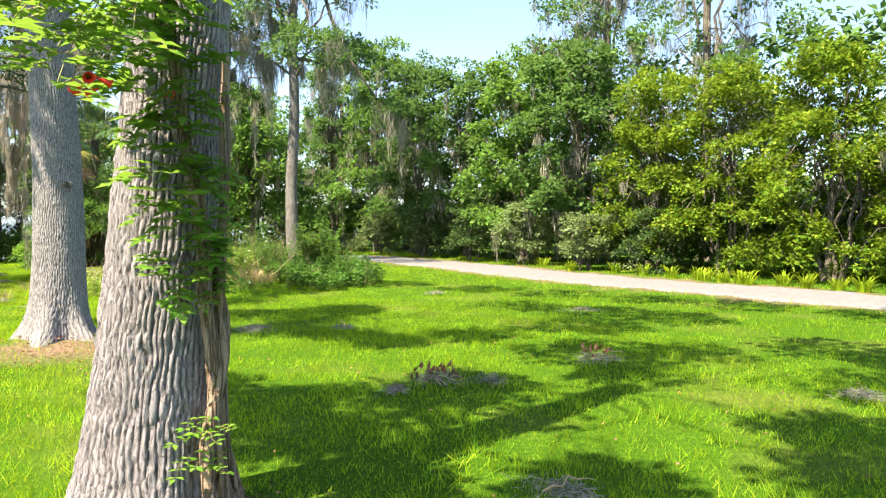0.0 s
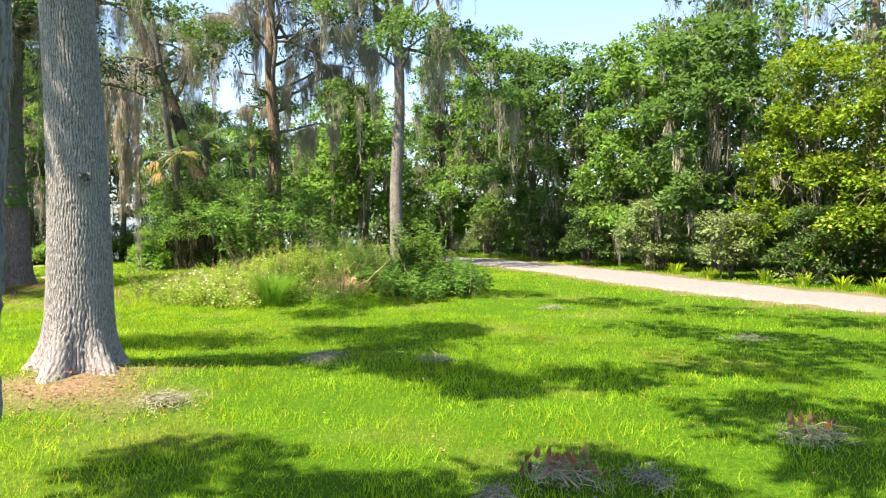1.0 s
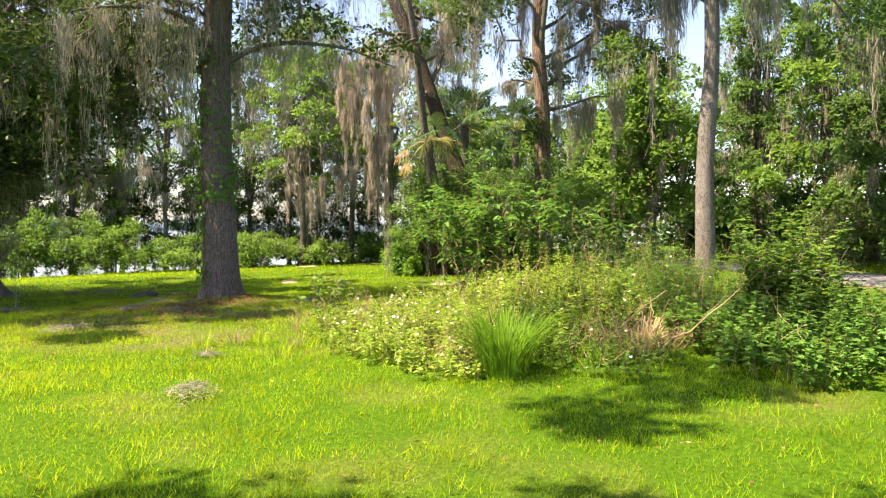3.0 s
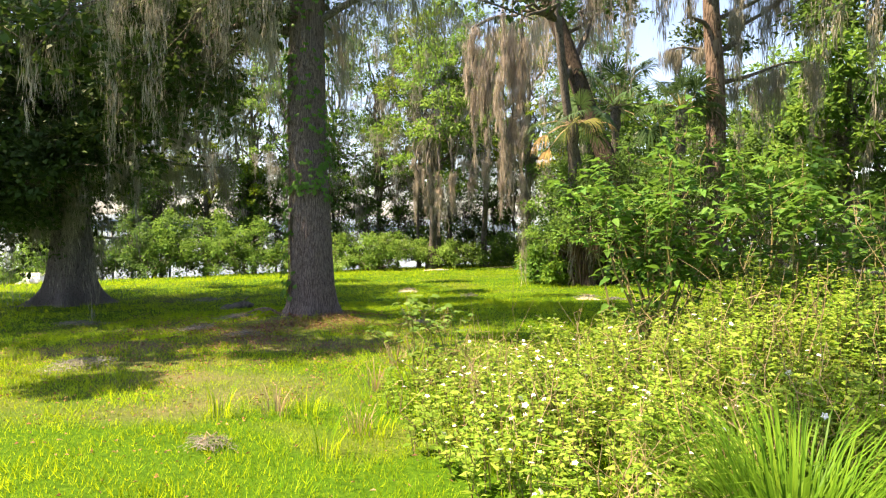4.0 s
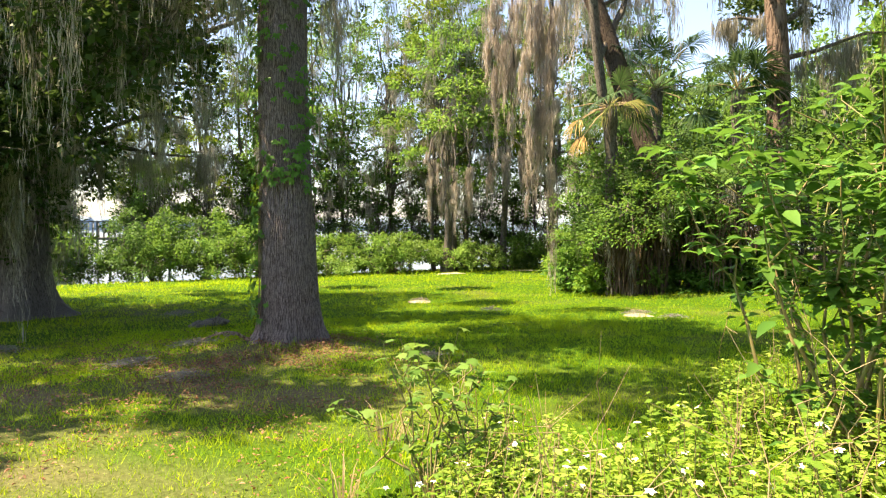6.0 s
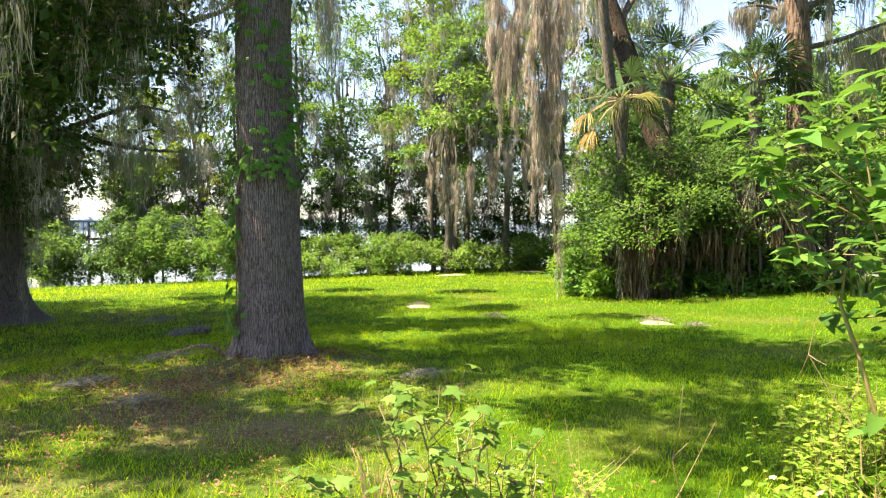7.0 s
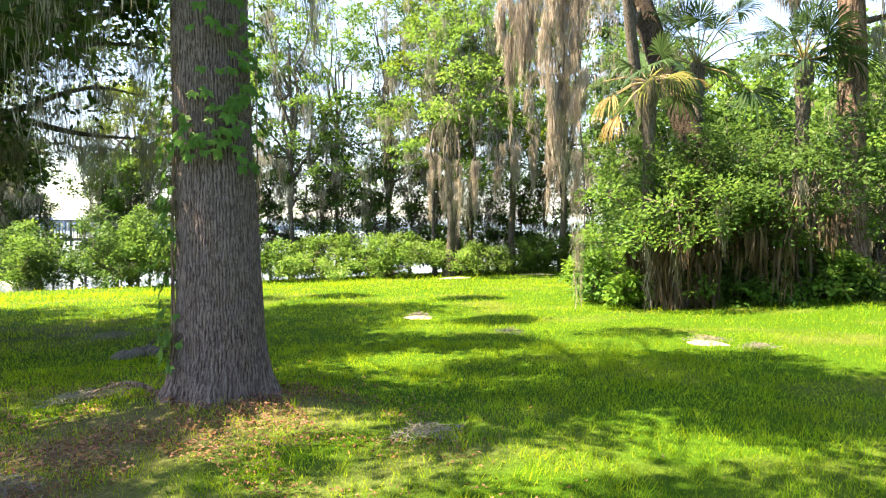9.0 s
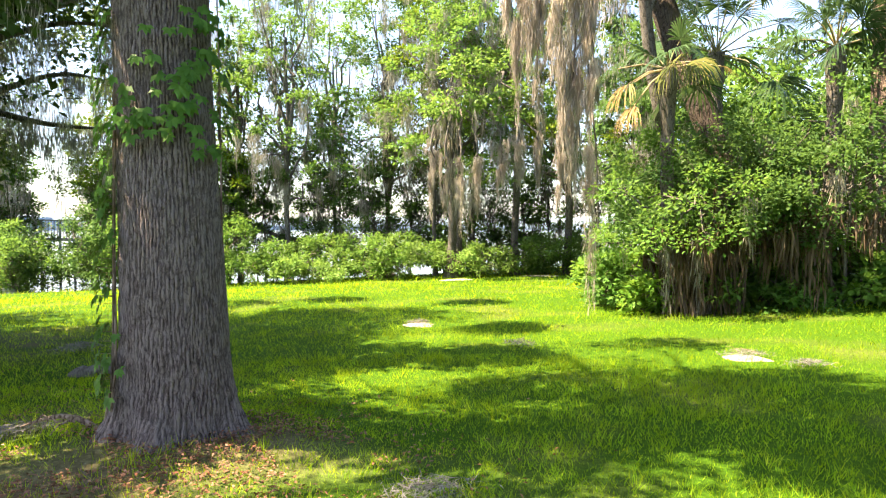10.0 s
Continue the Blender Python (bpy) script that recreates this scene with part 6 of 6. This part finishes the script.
def litter():
    """Fallen oak leaves, thick round the trunks and thin elsewhere."""
    rng = rb(560)
    g = Geo()
    for a, b, s, n in ((-15.5, 19.3, 1.5, 1500), (-13.4, 18.4, 1.7, 900), (-4.6, 8.4, 0.9, 330), (-17.5, 18.6, 2.0, 700), (-12, 16, 2.0, 500), (-15, 16.5, 2.2, 500), (-1.0, 3.1, 0.5, 120), (-15.1, 20.8, 0.6, 700), (-14.3, 19.3, 1.0, 700), (-6, 14, 5, 300), (1, 8, 4, 200)):
        n = int(n * 2.6)
        x, y = rng.normal(a, s, n), rng.normal(b, s * 0.8, n)
        keep = vnoise(x * 2.3, y * 2.3 + 4) > 0.45
        x, y = x[keep], y[keep]
        n = len(x)
        ang = rng.uniform(0, 6.283, n)
        p = np.column_stack([x, y, gz(x, y) + rng.uniform(0.015, 0.06, n)])
        leaves(g, p, np.column_stack([np.cos(ang), np.sin(ang), rng.normal(0, 0.2, n)]), np.array([0, 0, 1.0]) + rng.normal(0, 0.4, (n, 3)), rng.uniform(0.025, 0.052, n), rng.uniform(0.011, 0.021, n), 0.35)
    tagged(new("leaf_litter", g.mesh("leaf_litter", M_LITTER)), "scattered brown fallen oak leaves under the trees", "leaves", kind="stuff")


litter()


def log_piece(x, y, length, r, turn, seed):
    rng = rb(seed)
    t = thing("fallen_log", x, y, gh(x, y) + r * 0.7, "short dark rotting log on the grass", "log")
    d = np.array([math.cos(turn), math.sin(turn), 0.12])
    g = Geo()
    tube(g, bent(-d * length / 2, d * length / 2, 0.02, 0.02, rng, 9), r * np.array([0.15, 0.8, 1, 0.95, 1.05, 0.9, 1, 0.85, 0.2]), 12)
    part("wood", g, M_BRANCH, t, smooth=True)
    g = Geo()
    tube(g, bent((0, 0, 0), d * 0.15 + np.array([0.05, 0.1, 0.22]), 0.02, 0, rng, 5), np.linspace(r * 0.4, r * 0.12, 5), 7)
    part("branch_stub", g, M_BRANCH, t, smooth=True)


log_piece(-19.9, 21.25, 0.8, 0.09, 0.9, 571)
log_piece(-37.5, 40.9, 1.6, 0.16, 0.8, 572)


def root_branch():
    rng = rb(575)
    t = thing("fallen_branch", -16.35, 19.8, gh(-16.35, 19.8), "bent dead branch lying beside the oak's foot", "branch")
    g = Geo()
    tube(g, 0.42 * np.array([(0.75, 0.75, 0.05), (0.45, 0.4, 0.10), (0.25, 0.1, 0.33), (0.0, -0.1, 0.36), (-0.35, -0.25, 0.28), (-0.8, -0.45, 0.12), (-1.0, -0.55, 0.04)]), [0.03, 0.028, 0.022, 0.02, 0.016, 0.011, 0.006], 9)
    part("bough", g, M_VINE, t, smooth=True)
    for k in range(3):
        g = Geo()
        tube(g, bent((0.08 - 0.1 * k, 0.03 - 0.05 * k, 0.11), (0.03 - 0.11 * k, -0.14 - 0.04 * k, 0.02), 0.02, 0.05, rng, 5), np.linspace(0.012, 0.004, 5), 6)
        part("twig", g, M_VINE, t, smooth=True)


root_branch()


# ---- by the lake: leaning shore trunk, jetty, upturned boat, shed ----
def leaning_shore_tree():
    rng = rb(581)
    t = thing("leaning_tree", -41.5, 43.2, gh(-41.5, 43.2), "dark shore tree leaning low over the lake", "tree")
    g = Geo()
    tube(g, np.array([(0.3, 0.3, -0.2), (0, 0, 0.5), (-0.6, -0.6, 1.5), (-1.6, -1.6, 2.0), (-2.9, -2.8, 2.15), (-4.2, -4.0, 2.6), (-5.4, -5.0, 3.4)]), [0.26, 0.22, 0.19, 0.17, 0.14, 0.1, 0.05], 12)
    part("trunk", g, M_BRANCH, t, smooth=True)
    g = Geo()
    tops = foliage(g, [((-4.5, -4.2, 3.6), (1.2, 1.2, 0.7)), ((-5.6, -5.2, 4.0), (1.2, 1.2, 0.8))], 30, 12, 0.22, rng)
    tagged(part("crown", g, M_OAKLEAF, t), kind="stuff")


leaning_shore_tree()
M_DECK = plain_material("weathered_board", (.22, .21, .20), (.36, .35, .33), 6.0, 0.9, 0.3)
M_HULL = plain_material("white_hull_paint", (.72, .72, .7), (.82, .82, .8), 2.0, 0.35, 0.05)
M_ROOF = plain_material("faded_red_roof", (.35, .06, .07), (.5, .12, .12), 3.0, 0.7, 0.2)
M_WALL = plain_material("pale_wall_board", (.55, .55, .56), (.7, .7, .7), 3.0, 0.8, 0.1)


def box(g, a, b):
    (x0, y0, z0), (x1, y1, z1) = a, b
    v = [(x0, y0, z0), (x1, y0, z0), (x1, y1, z0), (x0, y1, z0), (x0, y0, z1), (x1, y0, z1), (x1, y1, z1), (x0, y1, z1)]
    g.add(v, [(0, 3, 2, 1), (4, 5, 6, 7), (0, 1, 5, 4), (1, 2, 6, 5), (2, 3, 7, 6), (3, 0, 4, 7)])


def jetty():
    t = thing("jetty", -55.5, 29.0, -1.6, "weathered timber jetty with railings standing in the lake", "jetty")
    t.rotation_euler = (0, 0, math.radians(44))
    for i in range(46):
        g = Geo()
        box(g, (-7 + i * 0.3, -0.8, 2.52), (-7 + i * 0.3 + 0.28, 0.8, 2.56))
        part("plank", g, M_DECK, t)
    for s in (-0.75, 0.75):
        for i in range(8):
            g = Geo()
            tube(g, [(-6.9 + i * 1.95, s, -2), (-6.9 + i * 1.95, s, 3.62)], [0.08, 0.07], 10)
            part("post", g, M_DECK, t, smooth=True)
        for z in (3.55, 2.4):
            g = Geo()
            box(g, (-7, s - 0.05, z), (6.9, s + 0.05, z + (0.06 if z > 3 else 0.12)))
            part("rail" if z > 3 else "joist", g, M_DECK, t)
        for i in range(40):
            g = Geo()
            box(g, (-6.8 + i * 0.345, s - 0.02, 2.56), (-6.8 + i * 0.345 + 0.04, s + 0.02, 3.55))
            part("baluster", g, M_DECK, t)


jetty()


def boat():
    t = thing("rowing_boat", -46.3, 25.2, gh(-46.3, 25.2), "white rowing boat upturned on the shore grass", "boat")
    t.rotation_euler = (0, 0, math.radians(60))
    g = Geo()
    n, k = 21, 13
    s = np.linspace(-1, 1, n)
    w = 0.62 * (1 - np.clip(s, -0.2, 1) ** 4) ** 0.5 * (1 - 0.25 * (s < -0.6) * (-0.6 - s) / 0.4)
    th = np.linspace(0, np.pi, k)
    v = np.stack([np.repeat((s * 1.6)[:, None], k, 1), w[:, None] * np.cos(th) * np.ones((n, 1)), (0.12 + 0.55 * np.clip(1 - np.abs(s) ** 3, 0.15, 1))[:, None] * np.sin(th) ** 0.7], -1)
    i, j = np.meshgrid(np.arange(n - 1), np.arange(k - 1), indexing="ij")
    g.add(v.reshape(-1, 3), np.stack([i * k + j, (i + 1) * k + j, (i + 1) * k + j + 1, i * k + j + 1], -1).reshape(-1, 4))
    part("hull", g, M_HULL, t, smooth=True)
    g = Geo()
    box(g, (-1.4, -0.02, 0.55), (1.3, 0.02, 0.72))
    part("keel", g, M_HULL, t)


boat()


def shed():
    t = thing("shed", -30.6, 59.5, gh(-30.6, 59.5), "small pale shed with a faded red roof among the trees", "shed")
    g = Geo()
    box(g, (-1.6, -1.3, -0.3), (1.6, 1.3, 2.0))
    part("wall", g, M_WALL, t)
    for s in (1, -1):
        g = Geo()
        v = [(-1.9, s * 1.6, 1.9), (1.9, s * 1.6, 1.9), (1.9, 0, 2.9), (-1.9, 0, 2.9), (-1.9, s * 1.6, 1.98), (1.9, s * 1.6, 1.98), (1.9, 0, 2.98), (-1.9, 0, 2.98)]
        g.add(v, [(0, 1, 2, 3), (4, 5, 6, 7), (0, 1, 5, 4), (1, 2, 6, 5), (2, 3, 7, 6), (3, 0, 4, 7)])
        part("roof", g, M_ROOF, t)
    g = Geo()
    box(g, (-0.45, -1.33, 0), (0.45, -1.3, 1.85))
    part("door", g, M_DECK, t)


shed()

# ---- ferns along the path and by the red-barked tree ----
M_FERN = leaf_material("fern_frond", [(.16, .27, .01), (.23, .34, .015), (.3, .38, .02)], (.4, .5, .03), 0.4, 0.5, 1.0)
rngf = rb(601)
for i in range(28):
    f = i / 27
    k = int(np.interp(f, [0, 1], [24, 66]))
    a, c = ROADLINE[k], ROADLINE[k + 1]
    e = unit(c - a)
    o = rngf.uniform(1.9, 2.7)
    x, y = a[0] + e[1] * o + rngf.normal(0, 0.2), a[1] - e[0] * o + rngf.normal(0, 0.2)
    if f < 0.55 or i % 3 == 0:
        grass_tuft(x, y, 46, 0.62, 0.16, 610 + i, M_FERN, "sword_fern", "yellow-green fern tuft at the path's edge", 0.02, 0.7)
for i, (x, y) in enumerate([(-12.7, 34.9), (-12.2, 34.2), (-13.2, 34.5), (-11.6, 34.8)]):
    grass_tuft(x, y, 60, 0.8, 0.25, 660 + i, M_DARKLEAF, "strap_leaf_plant", "dark strap-leaved plant at the foot of the tree", 0.035, 0.6)


# ---- grass ----
def build_grass():
    rng = rb(41)
    way = np.array([(0.0, 3.0), (-1.5, 7.5), (-8.0, 14.5), (-14.5, 20.5)])

    def away(x, y):
        d = np.full(len(x), 1e9)
        for a, b in zip(way[:-1], way[1:]):
            e = b - a
            t = np.clip(((x - a[0]) * e[0] + (y - a[1]) * e[1]) / (e @ e), 0, 1)
            d = np.minimum(d, np.hypot(x - a[0] - t * e[0], y - a[1] - t * e[1]))
        return d
    n = 4400000
    x, y = rng.uniform(-50, 18, n), rng.uniform(-2, 62, n)
    full = n / (68 * 64)
    r = away(x, y)
    dens = np.where(r < 5.5, 1100, np.where(r < 9, 370, np.where(r < 14, 170, np.where(r < 24, 75, 22))))
    keep = rng.random(n) < dens / full
    x, y, r = x[keep], y[keep], r[keep]
    rd = road_distance(x, y)
    tuft = vnoise(x * 5, y * 5)
    keep = (np.abs(rd) > 1.7 + 0.3 * (vnoise(x * 2, y * 2) - 0.5)) & (rd < 4.5) & (-x + 0.15 * y < 49) & (rng.random(len(x)) > bareness(x, y) * 0.85)
    for a, b, s in ((-1.46, 3.56, 0.38), (-4.99, 8.99, 0.45), (-15.75, 20.35, 0.5)):
        keep &= np.hypot(x - a, y - b) > s
    x, y, r, tuft = x[keep], y[keep], r[keep], tuft[keep]
    n = len(x)
    big = np.clip(r / 7, 1, 4.0)
    patch = vnoise(x * 0.6 + 3, y * 0.6)
    h = (0.03 + 0.085 * tuft ** 2.4 + 0.07 * np.clip(patch - 0.5, 0, 1)) * rng.uniform(0.6, 1.5, n) * (0.8 + 0.25 * big)
    w = 0.0035 * rng.uniform(0.7, 1.4, n) * big ** 1.1
    th = rng.uniform(0, 2 * np.pi, n)
    s = np.stack([np.cos(th), np.sin(th), 0 * th], 1) * w[:, None]
    lean = rng.normal(0, 0.5, (n, 2)) * h[:, None]
    base = np.stack([x, y, gz(x, y) - 0.01], 1)
    v = np.stack([base - s, base + s, base + np.column_stack([lean, h])], 1)
    g = Geo()
    g.add(v.reshape(-1, 3), None, np.arange(n * 3).reshape(n, 3))
    tagged(new("grass", g.mesh("grass", M_GRASS)), "bright green uncut lawn grass in sun and shade", "grass", kind="stuff")
    return n


build_grass()
